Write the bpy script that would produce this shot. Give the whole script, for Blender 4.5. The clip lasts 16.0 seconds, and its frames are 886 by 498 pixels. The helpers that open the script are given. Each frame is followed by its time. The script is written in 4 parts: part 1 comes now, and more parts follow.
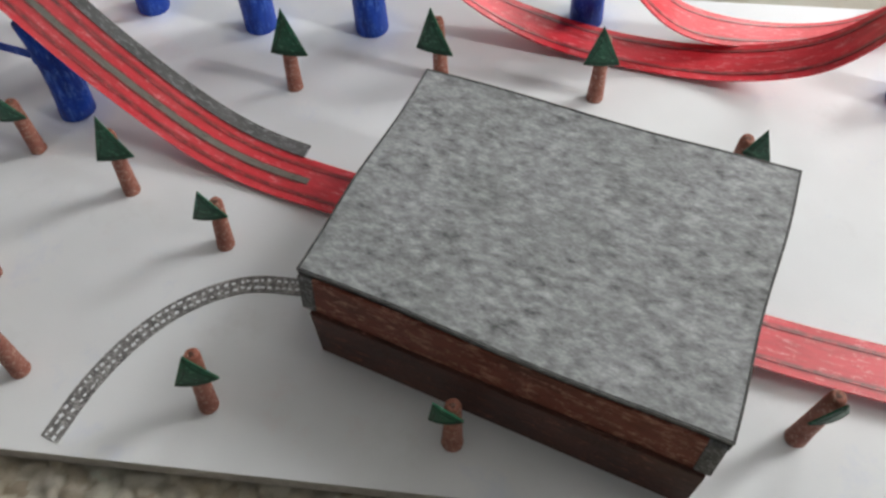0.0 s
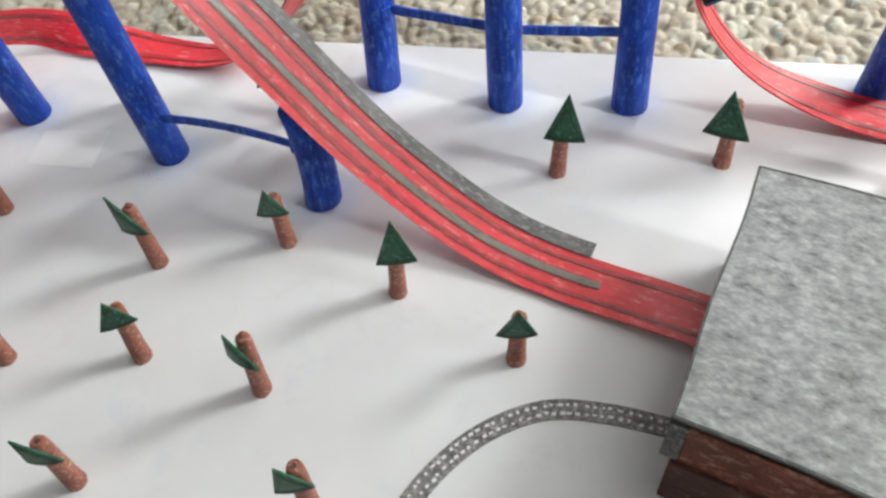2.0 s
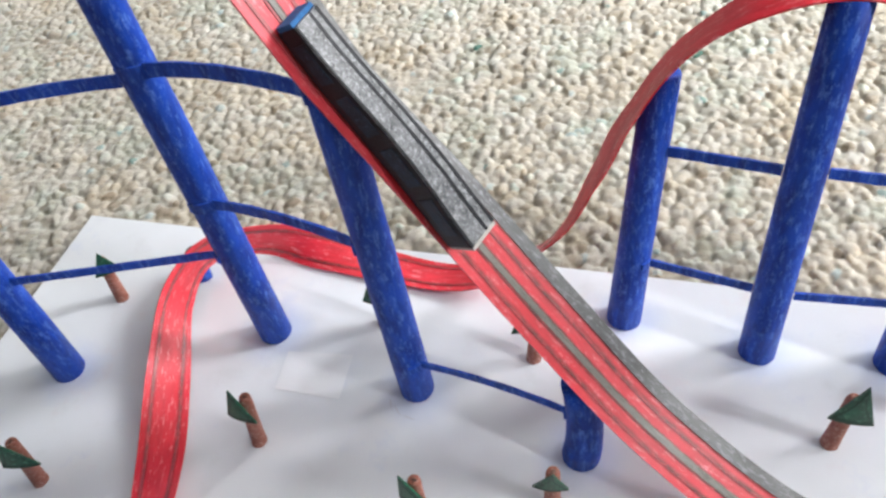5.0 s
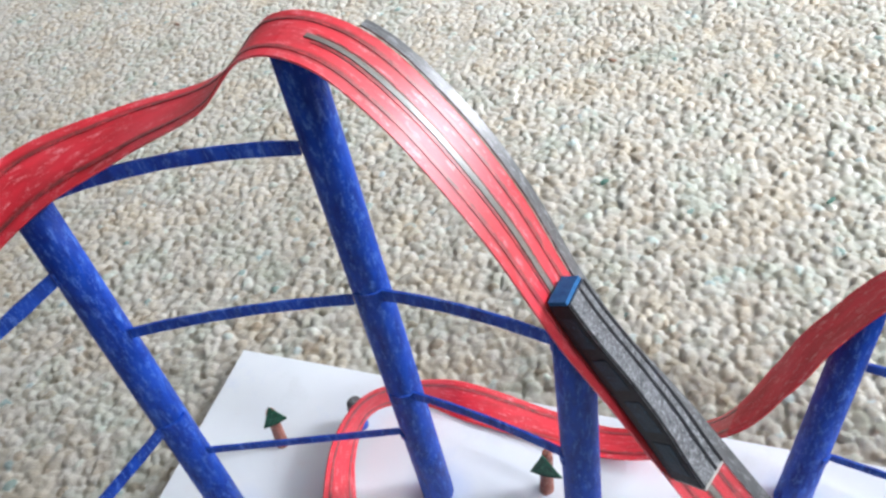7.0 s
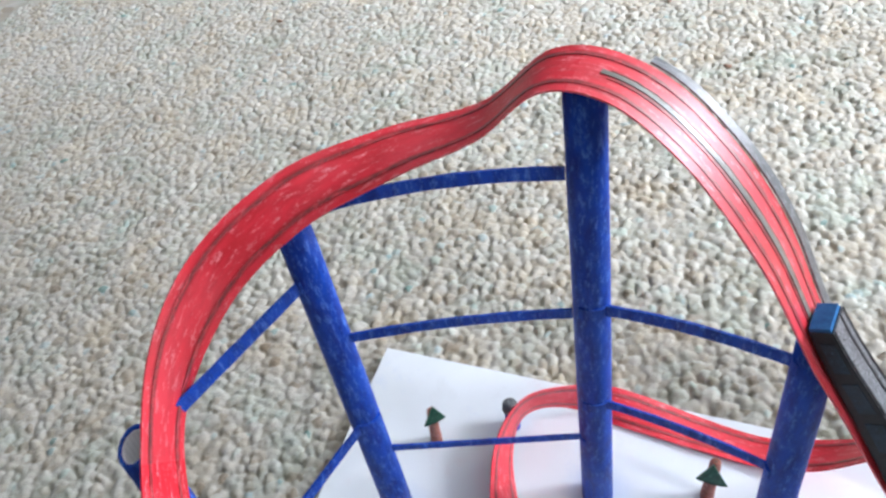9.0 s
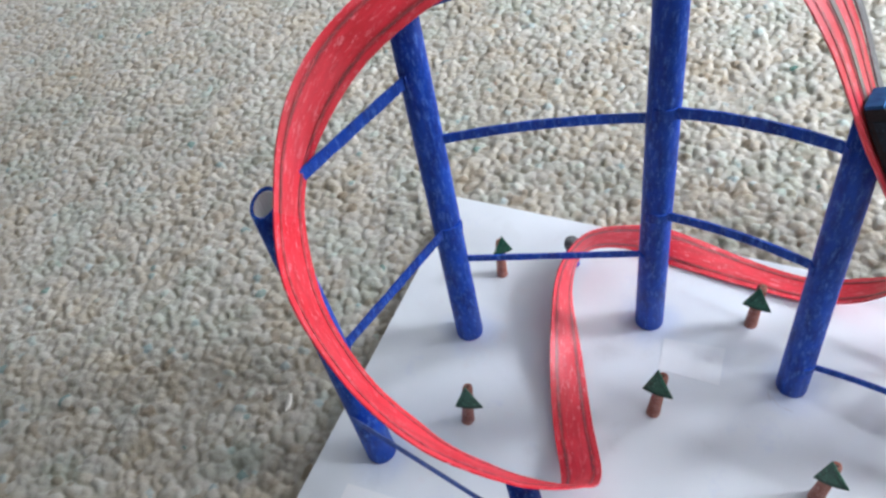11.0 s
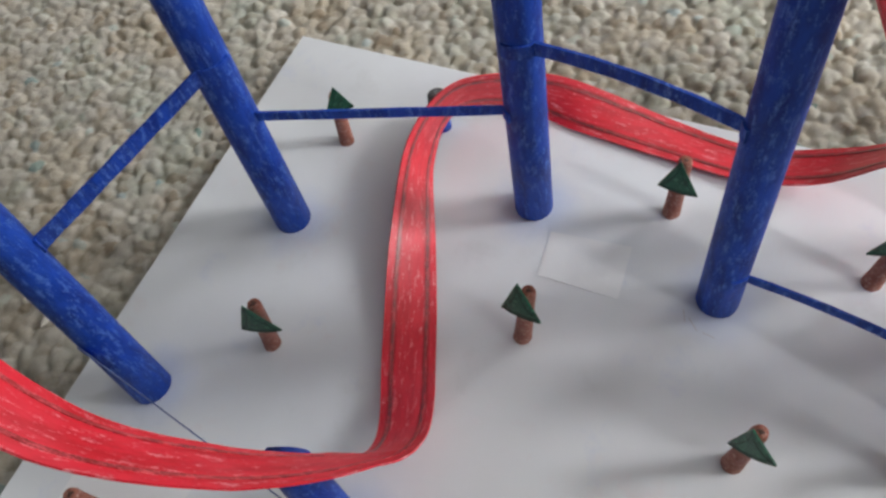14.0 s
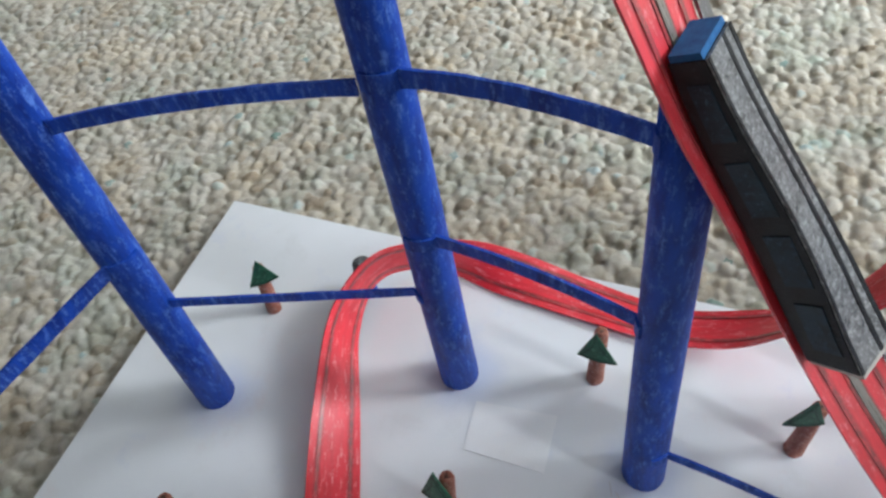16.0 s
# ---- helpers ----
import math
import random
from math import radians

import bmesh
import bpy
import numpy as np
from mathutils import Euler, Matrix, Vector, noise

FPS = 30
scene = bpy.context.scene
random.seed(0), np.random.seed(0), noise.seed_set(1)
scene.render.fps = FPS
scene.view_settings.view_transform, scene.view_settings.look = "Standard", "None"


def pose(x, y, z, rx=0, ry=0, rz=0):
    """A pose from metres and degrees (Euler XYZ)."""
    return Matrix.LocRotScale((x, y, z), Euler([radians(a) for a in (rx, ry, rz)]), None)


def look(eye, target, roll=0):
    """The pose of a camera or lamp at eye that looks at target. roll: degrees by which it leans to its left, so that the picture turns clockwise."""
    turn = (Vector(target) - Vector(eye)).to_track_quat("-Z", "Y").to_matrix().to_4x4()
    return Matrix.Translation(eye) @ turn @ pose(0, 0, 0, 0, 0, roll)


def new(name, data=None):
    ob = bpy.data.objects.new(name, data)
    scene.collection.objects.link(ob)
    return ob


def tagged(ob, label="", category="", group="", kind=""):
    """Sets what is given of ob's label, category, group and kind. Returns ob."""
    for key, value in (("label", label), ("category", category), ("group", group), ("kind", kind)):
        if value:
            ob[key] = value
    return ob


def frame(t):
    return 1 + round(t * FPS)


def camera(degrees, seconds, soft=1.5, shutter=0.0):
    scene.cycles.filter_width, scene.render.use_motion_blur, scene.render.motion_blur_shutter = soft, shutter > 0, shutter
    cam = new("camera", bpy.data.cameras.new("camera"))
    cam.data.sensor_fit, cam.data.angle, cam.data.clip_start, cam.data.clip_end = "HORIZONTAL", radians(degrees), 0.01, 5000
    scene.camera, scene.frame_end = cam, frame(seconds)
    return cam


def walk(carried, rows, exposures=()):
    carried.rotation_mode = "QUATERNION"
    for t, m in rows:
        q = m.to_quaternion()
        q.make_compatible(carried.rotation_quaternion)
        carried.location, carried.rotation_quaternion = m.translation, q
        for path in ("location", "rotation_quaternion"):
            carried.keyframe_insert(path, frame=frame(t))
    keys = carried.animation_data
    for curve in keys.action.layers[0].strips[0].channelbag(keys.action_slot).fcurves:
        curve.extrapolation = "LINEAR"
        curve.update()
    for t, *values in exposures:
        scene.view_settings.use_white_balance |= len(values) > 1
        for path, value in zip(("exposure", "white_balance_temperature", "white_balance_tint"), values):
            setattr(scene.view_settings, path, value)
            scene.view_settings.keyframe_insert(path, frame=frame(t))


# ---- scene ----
# One plan unit is 7 cm; the plan lies on top of the white board, whose surface is z = 0.
U = 0.07
cam = camera(61.0, 16.0, soft=2.6)
PATH = [
    (0, (0.0807, 0.1404, 2.8202), (0.0625, 1.2687, 1.1690), -3.56),
    (0.5, (-0.1776, 0.2749, 2.7812), (-0.2208, 1.4151, 1.1387), -4.63),
    (1, (-0.4592, 0.4316, 2.7798), (-0.5305, 1.5800, 1.1439), -5.56),
    (1.5, (-0.7566, 0.5740, 2.7998), (-0.8690, 1.7408, 1.1793), -6.88),
    (2, (-0.9861, 0.6668, 2.7654), (-1.1443, 1.8598, 1.1680), -8.44),
    (2.5, (-1.2034, 0.8220, 2.8609), (-1.3942, 2.0414, 1.2871), -8.94),
    (3, (-1.4044, 0.9100, 2.9357), (-1.6402, 2.1630, 1.3948), -9.80),
    (3.5, (-1.5476, 0.9978, 3.0079), (-1.8052, 2.2672, 1.4840), -10.01),
    (3.7, (-1.5868, 1.0289, 3.0467), (-1.8559, 2.3161, 1.5399), -10.22),
    (5.8, (-2.2165, 1.4641, 3.7549), (-2.5806, 2.8214, 2.3317), -11.05),
    (6, (-2.2998, 1.5088, 3.8463), (-2.6792, 2.8720, 2.4329), -11.22),
    (6.5, (-2.4566, 1.5900, 3.9949), (-2.8630, 2.9731, 2.6086), -11.64),
    (7, (-2.6214, 1.6165, 4.1480), (-3.0431, 3.0260, 2.7932), -11.45),
    (7.5, (-2.7978, 1.6473, 4.2902), (-3.2234, 3.0671, 2.9474), -11.01),
    (8, (-2.9730, 1.6417, 4.4086), (-3.4079, 3.0617, 3.0691), -11.18),
    (8.5, (-3.1728, 1.5878, 4.4403), (-3.6531, 2.9887, 3.0962), -11.67),
    (9, (-3.4008, 1.4535, 4.4545), (-3.9059, 2.8274, 3.0917), -12.40),
    (9.2, (-3.4723, 1.3807, 4.4445), (-3.9916, 2.7504, 3.0827), -12.30),
    (11.5, (-3.4603, 0.5556, 4.2423), (-4.0685, 1.6884, 2.7104), -15.73),
    (12, (-3.1666, 0.6565, 3.9896), (-3.7858, 1.6862, 2.3907), -17.87),
    (12.5, (-2.9941, 0.8576, 3.7148), (-3.5721, 1.8376, 2.0699), -16.54),
    (13, (-3.0282, 1.1965, 3.4623), (-3.5716, 2.0973, 1.7614), -17.10),
    (13.5, (-3.0336, 1.5316, 3.1999), (-3.5484, 2.4648, 1.5076), -15.77),
    (14, (-3.0521, 1.7073, 3.0744), (-3.5663, 2.6745, 1.4011), -15.33),
    (14.5, (-3.1308, 1.7433, 3.0332), (-3.6159, 2.7804, 1.3933), -12.67),
    (15, (-3.1552, 1.8363, 3.1053), (-3.6532, 2.9227, 1.5016), -12.95),
    (15.5, (-3.1273, 1.9439, 3.1908), (-3.5778, 3.0888, 1.6140), -11.33),
    (16, (-2.8665, 2.0043, 3.2150), (-3.3365, 3.2214, 1.6992), -11.71),
]
EXPOSURES = [(0.0, 0.60, 7000, 12), (0.5, 0.79, 7000, 12), (1.5, 1.09, 7000, 11), (2.5, 1.25, 7000, 10), (3.5, 1.32, 6950, 12), (6.0, 1.33, 6400, 13), (9.0, 1.38, 6000, 13), (11.5, 1.14, 6080, 13), (13.0, 0.72, 6450, 13), (14.5, 0.69, 6850, 13), (16.0, 0.88, 6350, 9)]
walk(cam, [(t, look(Vector(eye) * U, Vector(target) * U, roll)) for t, eye, target, roll in PATH], EXPOSURES)

# ---- light: a bedroom with one bright window ----
world = bpy.data.worlds.new("sky")
scene.world = world
world.use_nodes = True
wn = world.node_tree
sky = wn.nodes.new("ShaderNodeTexSky")
sky.sky_type, sky.sun_disc = "NISHITA", False
sky.sun_elevation, sky.sun_rotation = radians(40), radians(60)
wn.links.new(sky.outputs["Color"], wn.nodes["Background"].inputs["Color"])
wn.nodes["Background"].inputs["Strength"].default_value = 0.12

ROOM_X, ROOM_Y, ROOM_H, FLOOR_Z = (-1.6, 2.0), (-1.3, 1.9), 2.4, -0.0105
# wall, span along it, span in height, watts
WINDOWS = (
    ("east", (0.56, 1.28), (1.05, 2.12), 30.0),
    ("east", (-1.06, -0.5), (0.95, 2.15), 54.0),
    ("north", (0.95, 1.75), (0.12, 2.0), 9.0),
)
for side, span, wz, watts in WINDOWS:
    lamp = bpy.data.lights.new("window_light", "AREA")
    lamp.shape, lamp.size, lamp.size_y = "RECTANGLE", span[1] - span[0] - 0.12, wz[1] - wz[0] - 0.12
    lamp.energy, lamp.color = watts, (0.95, 0.975, 1.0)
    lamp_ob = new("window_light", lamp)
    mid, up = sum(span) / 2, sum(wz) / 2
    if side == "east":
        lamp_ob.matrix_world = look((ROOM_X[1] - 0.01, mid, up), (ROOM_X[1] - 1, mid, up))
    else:
        lamp_ob.matrix_world = look((mid, ROOM_Y[1] - 0.01, up), (mid, ROOM_Y[1] - 1, up))


# ---- support columns: plan place, lean of the axis per unit height, height of the top, and the knot of the track that it is cut to meet
COLUMNS = {
    "H": (-3.612, 3.811, 0.006, -0.046, 3.08, 11.45), "I": (-4.823, 3.532, 0.010, 0.002, 2.52, None), "J": (-5.157, 2.519, -0.090, 0.102, 2.03, None), "K": (-4.030, 2.119, -0.152, 0.149, 0.585, 21.8), "G": (-2.715, 3.441, -0.011, -0.009, 2.02, 8.0),
    "F": (-1.858, 3.072, -0.025, 0.095, 0.5, 5.5), "C": (-1.604, 3.912, 0.062, 0.064, 1.4, 36.3), "D": (-0.939, 3.692, 0.007, 0.053, 1.95, 38.8), "E": (-0.298, 3.619, -0.010, 0.070, 1.48, 40.9), "L": (0.918, 3.600, -0.081, -0.158, 1.0, None), "M": (2.44, 2.85, 0, 0, 0.3, None),
}


# ---- materials ----
def material(name):
    m = bpy.data.materials.new(name)
    m.use_nodes = True
    return m, m.node_tree.nodes, m.node_tree.links, m.node_tree.nodes["Principled BSDF"]


def noise_node(nodes, links, scale, detail=4.0, rough=0.6, stretch=None, source="Object"):
    tc = nodes.new("ShaderNodeTexCoord")
    n = nodes.new("ShaderNodeTexNoise")
    n.inputs["Scale"].default_value, n.inputs["Detail"].default_value, n.inputs["Roughness"].default_value = scale, detail, rough
    if stretch:
        mp = nodes.new("ShaderNodeMapping")
        mp.inputs["Scale"].default_value = stretch[:3]
        if len(stretch) > 3:
            mp.inputs["Rotation"].default_value = (0, 0, radians(stretch[3]))
        links.new(tc.outputs[source], mp.inputs["Vector"])
        links.new(mp.outputs["Vector"], n.inputs["Vector"])
    else:
        links.new(tc.outputs[source], n.inputs["Vector"])
    return n


def ramp(nodes, links, fac, stops):
    r = nodes.new("ShaderNodeValToRGB")
    els = r.color_ramp.elements
    while len(els) < len(stops):
        els.new(0.5)
    for e, (pos, col) in zip(els, stops):
        e.position, e.color = pos, (*col, 1) if len(col) == 3 else col
    links.new(fac, r.inputs["Fac"])
    return r


def mix(nodes, links, fac, a, b, blend="MIX"):
    m = nodes.new("ShaderNodeMix")
    m.data_type, m.blend_type = "RGBA", blend
    for sock, v in ((m.inputs[0], fac), (m.inputs[6], a), (m.inputs[7], b)):
        if isinstance(v, (int, float)):
            sock.default_value = v
        elif isinstance(v, tuple):
            sock.default_value = (*v, 1)
        else:
            links.new(v, sock)
    return m.outputs[2]


def bump(nodes, links, bsdf, height, strength, distance):
    b = nodes.new("ShaderNodeBump")
    b.inputs["Strength"].default_value, b.inputs["Distance"].default_value = strength, distance
    links.new(height, b.inputs["Height"])
    links.new(b.outputs["Normal"], bsdf.inputs["Normal"])


def crayon(name, base, deep, pale, pale_at=0.66, rough=0.5, scale=900, spec=0.4, stretch=None, source="Object", rails=False, wax=0.0):
    """Pencil-coloured paper: uneven waxy pigment, heavier and lighter strokes, paper grain left bare in flecks. rails: soft drawn lines along the strip."""
    m, n, l, b = material(name)
    patch = noise_node(n, l, scale * 0.07, 2, 0.5)
    strokes = noise_node(n, l, scale * 0.28, 4, 0.7, stretch, source)
    grain = noise_node(n, l, scale, 3, 0.7, stretch, source)
    tooth = noise_node(n, l, scale * 2.4, 2, 0.6)
    body = ramp(n, l, strokes.outputs["Fac"], [(0.34, deep), (0.58, base)])
    worn = mix(n, l, ramp(n, l, patch.outputs["Fac"], [(0.42, (0, 0, 0)), (0.72, (0.1, 0.1, 0.1))]).outputs["Color"], body.outputs["Color"], pale)
    speck = n.new("ShaderNodeMath")
    speck.operation = "MULTIPLY_ADD"
    l.new(tooth.outputs["Fac"], speck.inputs[0])
    speck.inputs[1].default_value = 0.32
    l.new(grain.outputs["Fac"], speck.inputs[2])
    fleck = ramp(n, l, speck.outputs[0], [(pale_at + 0.10, (0, 0, 0)), (pale_at + 0.30, (0.95, 0.95, 0.95))])
    out = mix(n, l, fleck.outputs["Color"], worn, pale)
    if rails:
        tc = n.new("ShaderNodeTexCoord")
        sep = n.new("ShaderNodeSeparateXYZ")
        l.new(tc.outputs["UV"], sep.inputs[0])
        wob = noise_node(n, l, 90, 3, 0.6, None, "UV")
        away = n.new("ShaderNodeMath")
        away.operation = "ABSOLUTE"
        l.new(sep.outputs["Y"], away.inputs[0])
        shift = n.new("ShaderNodeMath")
        shift.operation = "MULTIPLY_ADD"
        l.new(wob.outputs["Fac"], shift.inputs[0])
        shift.inputs[1].default_value, shift.inputs[2].default_value = 0.0016, -0.0061
        dist = n.new("ShaderNodeMath")
        l.new(away.outputs[0], dist.inputs[0])
        l.new(shift.outputs[0], dist.inputs[1])
        gap = n.new("ShaderNodeMath")
        gap.operation = "ABSOLUTE"
        l.new(dist.outputs[0], gap.inputs[0])
        wide = n.new("ShaderNodeMath")
        wide.operation = "MULTIPLY"
        wide.inputs[1].default_value = 400.0
        l.new(gap.outputs[0], wide.inputs[0])
        line = ramp(n, l, wide.outputs[0], [(0.12, (0.8, 0.8, 0.8)), (0.55, (0, 0, 0))])
        out = mix(n, l, line.outputs["Color"], out, mix(n, l, 1.0, out, (0.42, 0.22, 0.22), "MULTIPLY"))
    l.new(out, b.inputs["Base Color"])
    sheen = ramp(n, l, grain.outputs["Fac"], [(0.3, (rough - 0.06,) * 3), (0.7, (rough + 0.12,) * 3)])
    l.new(sheen.outputs["Color"], b.inputs["Roughness"])
    b.inputs["Specular IOR Level"].default_value = spec
    b.inputs["Coat Weight"].default_value, b.inputs["Coat Roughness"].default_value, b.inputs["Coat IOR"].default_value = wax, 0.42, 1.75
    bump(n, l, b, speck.outputs[0], 0.3, 0.0003)
    return m


def roof_material():
    """Card shaded all over with a soft grey pencil: short slanting strokes of uneven weight."""
    m, n, l, b = material("grey_pencilled_roof_card")
    along = noise_node(n, l, 400, 3, 0.62, (0.62, 1.1, 1, -30))
    across = noise_node(n, l, 400, 3, 0.62, (0.62, 1.1, 1, 16))
    where = noise_node(n, l, 70, 2, 0.5)
    marks = mix(n, l, ramp(n, l, where.outputs["Fac"], [(0.42, (0, 0, 0)), (0.58, (1, 1, 1))]).outputs["Color"], along.outputs["Fac"], across.outputs["Fac"])
    fine = noise_node(n, l, 1300, 2, 0.6, (0.7, 1.1, 1, 25))
    cloud = noise_node(n, l, 40, 3, 0.6)
    tone = ramp(n, l, marks, [(0.25, (0.08, 0.085, 0.088)), (0.38, (0.20, 0.213, 0.221)), (0.52, (0.305, 0.326, 0.338)), (0.74, (0.50, 0.533, 0.552))])
    tooth = ramp(n, l, fine.outputs["Fac"], [(0.3, (0.84, 0.84, 0.84)), (0.7, (1.10, 1.10, 1.10))])
    wash = ramp(n, l, cloud.outputs["Fac"], [(0.3, (0.88, 0.89, 0.88)), (0.7, (1.08, 1.08, 1.09))])
    c = mix(n, l, 1.0, tone.outputs["Color"], tooth.outputs["Color"], "MULTIPLY")
    c = mix(n, l, 1.0, c, wash.outputs["Color"], "MULTIPLY")
    l.new(c, b.inputs["Base Color"])
    b.inputs["Roughness"].default_value, b.inputs["Specular IOR Level"].default_value = 0.48, 0.5
    bump(n, l, b, marks, 0.2, 0.0003)
    return m


def plain(name, base, second, scale=300, rough=0.7, bump_s=0.15, spec=0.3):
    m, n, l, b = material(name)
    g = noise_node(n, l, scale, 5, 0.65)
    r = ramp(n, l, g.outputs["Fac"], [(0.3, second), (0.65, base)])
    l.new(r.outputs["Color"], b.inputs["Base Color"])
    b.inputs["Roughness"].default_value = rough
    b.inputs["Specular IOR Level"].default_value = spec
    bump(n, l, b, g.outputs["Fac"], bump_s, 0.0003)
    return m


def carpet_material(name, tufted=True):
    """Twisted beige-grey yarn; each tuft has its own tone, with a few green, blue and brown ones."""
    m, n, l, b = material(name)
    if tufted:
        own = n.new("ShaderNodeAttribute")
        own.attribute_name = "tone"
        tone_in = own.outputs["Fac"]
    else:
        cell = n.new("ShaderNodeTexVoronoi")
        cell.inputs["Scale"].default_value = 220
        sep = n.new("ShaderNodeSeparateColor")
        l.new(cell.outputs["Color"], sep.inputs["Color"])
        tone_in = sep.outputs["Red"]
    tone = ramp(n, l, tone_in, [(0.0, (0.29, 0.25, 0.20)), (0.06, (0.40, 0.365, 0.305)), (0.3, (0.455, 0.43, 0.373)), (0.7, (0.49, 0.47, 0.417)), (0.95, (0.53, 0.515, 0.468)), (0.975, (0.50, 0.54, 0.48)), (0.992, (0.42, 0.48, 0.49)), (1.0, (0.22, 0.31, 0.28))])
    fibre = noise_node(n, l, 1100, 4, 0.75)
    stain = noise_node(n, l, 5.0, 3, 0.6)
    tint = noise_node(n, l, 28.0, 3, 0.6)
    mul = ramp(n, l, fibre.outputs["Fac"], [(0.3, (0.90, 0.89, 0.875)), (0.7, (1.04, 1.04, 1.04))])
    mul2 = ramp(n, l, stain.outputs["Fac"], [(0.3, (0.90, 0.90, 0.88)), (0.7, (1.04, 1.04, 1.04))])
    mul3 = ramp(n, l, tint.outputs["Fac"], [(0.32, (1.03, 0.98, 0.90)), (0.5, (1.0, 1.0, 1.0)), (0.68, (0.90, 0.98, 0.96))])
    c = tone.outputs["Color"]
    for other in (mul, mul2, mul3):
        c = mix(n, l, 1.0, c, other.outputs["Color"], "MULTIPLY")
    l.new(c, b.inputs["Base Color"])
    b.inputs["Roughness"].default_value, b.inputs["Specular IOR Level"].default_value = 0.95, 0.05
    b.inputs["Subsurface Weight"].default_value, b.inputs["Subsurface Scale"].default_value = 0.9, 0.0045
    b.inputs["Subsurface Radius"].default_value = (1.0, 0.95, 0.9)
    bump(n, l, b, fibre.outputs["Fac"], 0.28, 0.0012)
    return m


def board_material():
    m, n, l, b = material("white_card")
    smudge = noise_node(n, l, 9.0, 4, 0.6)
    tint = noise_node(n, l, 5.0, 2, 0.5)
    a = ramp(n, l, smudge.outputs["Fac"], [(0.3, (0.745, 0.785, 0.81)), (0.65, (0.85, 0.895, 0.93))])
    t = ramp(n, l, tint.outputs["Fac"], [(0.35, (0.98, 0.985, 1.0)), (0.65, (1.0, 0.99, 0.98))])
    c = mix(n, l, 1.0, a.outputs["Color"], t.outputs["Color"], "MULTIPLY")
    for seed, col in ((31.0, (0.72, 0.78, 0.98)), (57.0, (0.98, 0.8, 0.79)), (83.0, (0.8, 0.79, 0.77))):
        sm = noise_node(n, l, 26.0, 5, 0.7)
        sm.noise_dimensions = "4D"
        sm.inputs["W"].default_value = seed
        f = ramp(n, l, sm.outputs["Fac"], [(0.58, (0, 0, 0)), (0.8, (0.65, 0.65, 0.65))])
        c = mix(n, l, f.outputs["Color"], c, mix(n, l, 1.0, c, col, "MULTIPLY"))
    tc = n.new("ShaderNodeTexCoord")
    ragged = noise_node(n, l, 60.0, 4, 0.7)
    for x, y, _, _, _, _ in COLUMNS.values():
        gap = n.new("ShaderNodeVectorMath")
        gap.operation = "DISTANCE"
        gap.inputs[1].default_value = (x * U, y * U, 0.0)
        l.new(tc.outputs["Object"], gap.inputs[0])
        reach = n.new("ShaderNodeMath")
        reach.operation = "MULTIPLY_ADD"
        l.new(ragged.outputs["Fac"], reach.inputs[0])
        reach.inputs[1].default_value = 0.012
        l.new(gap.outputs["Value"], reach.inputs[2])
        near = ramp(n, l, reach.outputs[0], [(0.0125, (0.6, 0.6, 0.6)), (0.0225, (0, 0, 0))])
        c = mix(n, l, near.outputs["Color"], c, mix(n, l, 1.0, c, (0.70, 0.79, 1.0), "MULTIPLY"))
    l.new(c, b.inputs["Base Color"])
    b.inputs["Roughness"].default_value, b.inputs["Specular IOR Level"].default_value = 0.45, 0.7
    fine = noise_node(n, l, 700, 3, 0.6)
    bump(n, l, b, fine.outputs["Fac"], 0.08, 0.0003)
    return m


RED_ARGS = ((0.84, 0.026, 0.050), (0.64, 0.013, 0.026), (0.95, 0.34, 0.38), 0.61, 0.46, 640, 0.3, (0.25, 1.0, 1.0), "UV")
RED = crayon("red_pencilled_paper", *RED_ARGS)
RED_LINED = crayon("red_pencilled_paper_with_lines", *RED_ARGS, rails=True, wax=0.5)
RED_LIFT = crayon("red_pencilled_paper_rubbed_shiny", *RED_ARGS, rails=True, wax=1.0)
BLUE = crayon("blue_pencilled_paper", (0.008, 0.078, 0.54), (0.004, 0.030, 0.26), (0.11, 0.25, 0.74), 0.575, 0.48, 640, 0.25, (1.0, 1.0, 0.3))
GREEN = crayon("green_pencilled_card", (0.008, 0.115, 0.06), (0.004, 0.05, 0.027), (0.10, 0.32, 0.2), 0.60, 0.42, 700, 0.45)
DARKGREEN = crayon("dark_green_pencilled_card", (0.005, 0.06, 0.032), (0.003, 0.03, 0.016), (0.05, 0.18, 0.11), 0.64, 0.5, 700)
BROWN = crayon("brown_pencilled_paper", (0.36, 0.135, 0.095), (0.25, 0.08, 0.053), (0.64, 0.43, 0.36), 0.59, 0.6, 800)
UMBER = crayon("dark_rolled_paper_end", (0.13, 0.06, 0.045), (0.06, 0.03, 0.022), (0.3, 0.2, 0.16), 0.6, 0.7, 900)
# Wall paler, platform darker: lit strip and shaded front are put into these browns.
LITBROWN = crayon("reddish_brown_pencilled_wall_lit", (0.24, 0.068, 0.043), (0.12, 0.032, 0.02), (0.55, 0.28, 0.22), 0.57, 0.5, 500, 0.4, (0.35, 1, 1))
SHADEBROWN = crayon("brown_pencilled_card_shaded", (0.075, 0.024, 0.017), (0.035, 0.012, 0.009), (0.30, 0.13, 0.10), 0.62, 0.5, 600, 0.4, (0.35, 1, 1))
GREY = crayon("grey_pencilled_paper", (0.115, 0.12, 0.125), (0.05, 0.053, 0.056), (0.34, 0.36, 0.38), 0.57, 0.36, 700, 0.9, (0.4, 1.0, 1.0), "UV", wax=0.4)
POST = crayon("grey_pencilled_post", (0.14, 0.145, 0.15), (0.06, 0.063, 0.066), (0.40, 0.42, 0.44), 0.56, 0.5, 900)
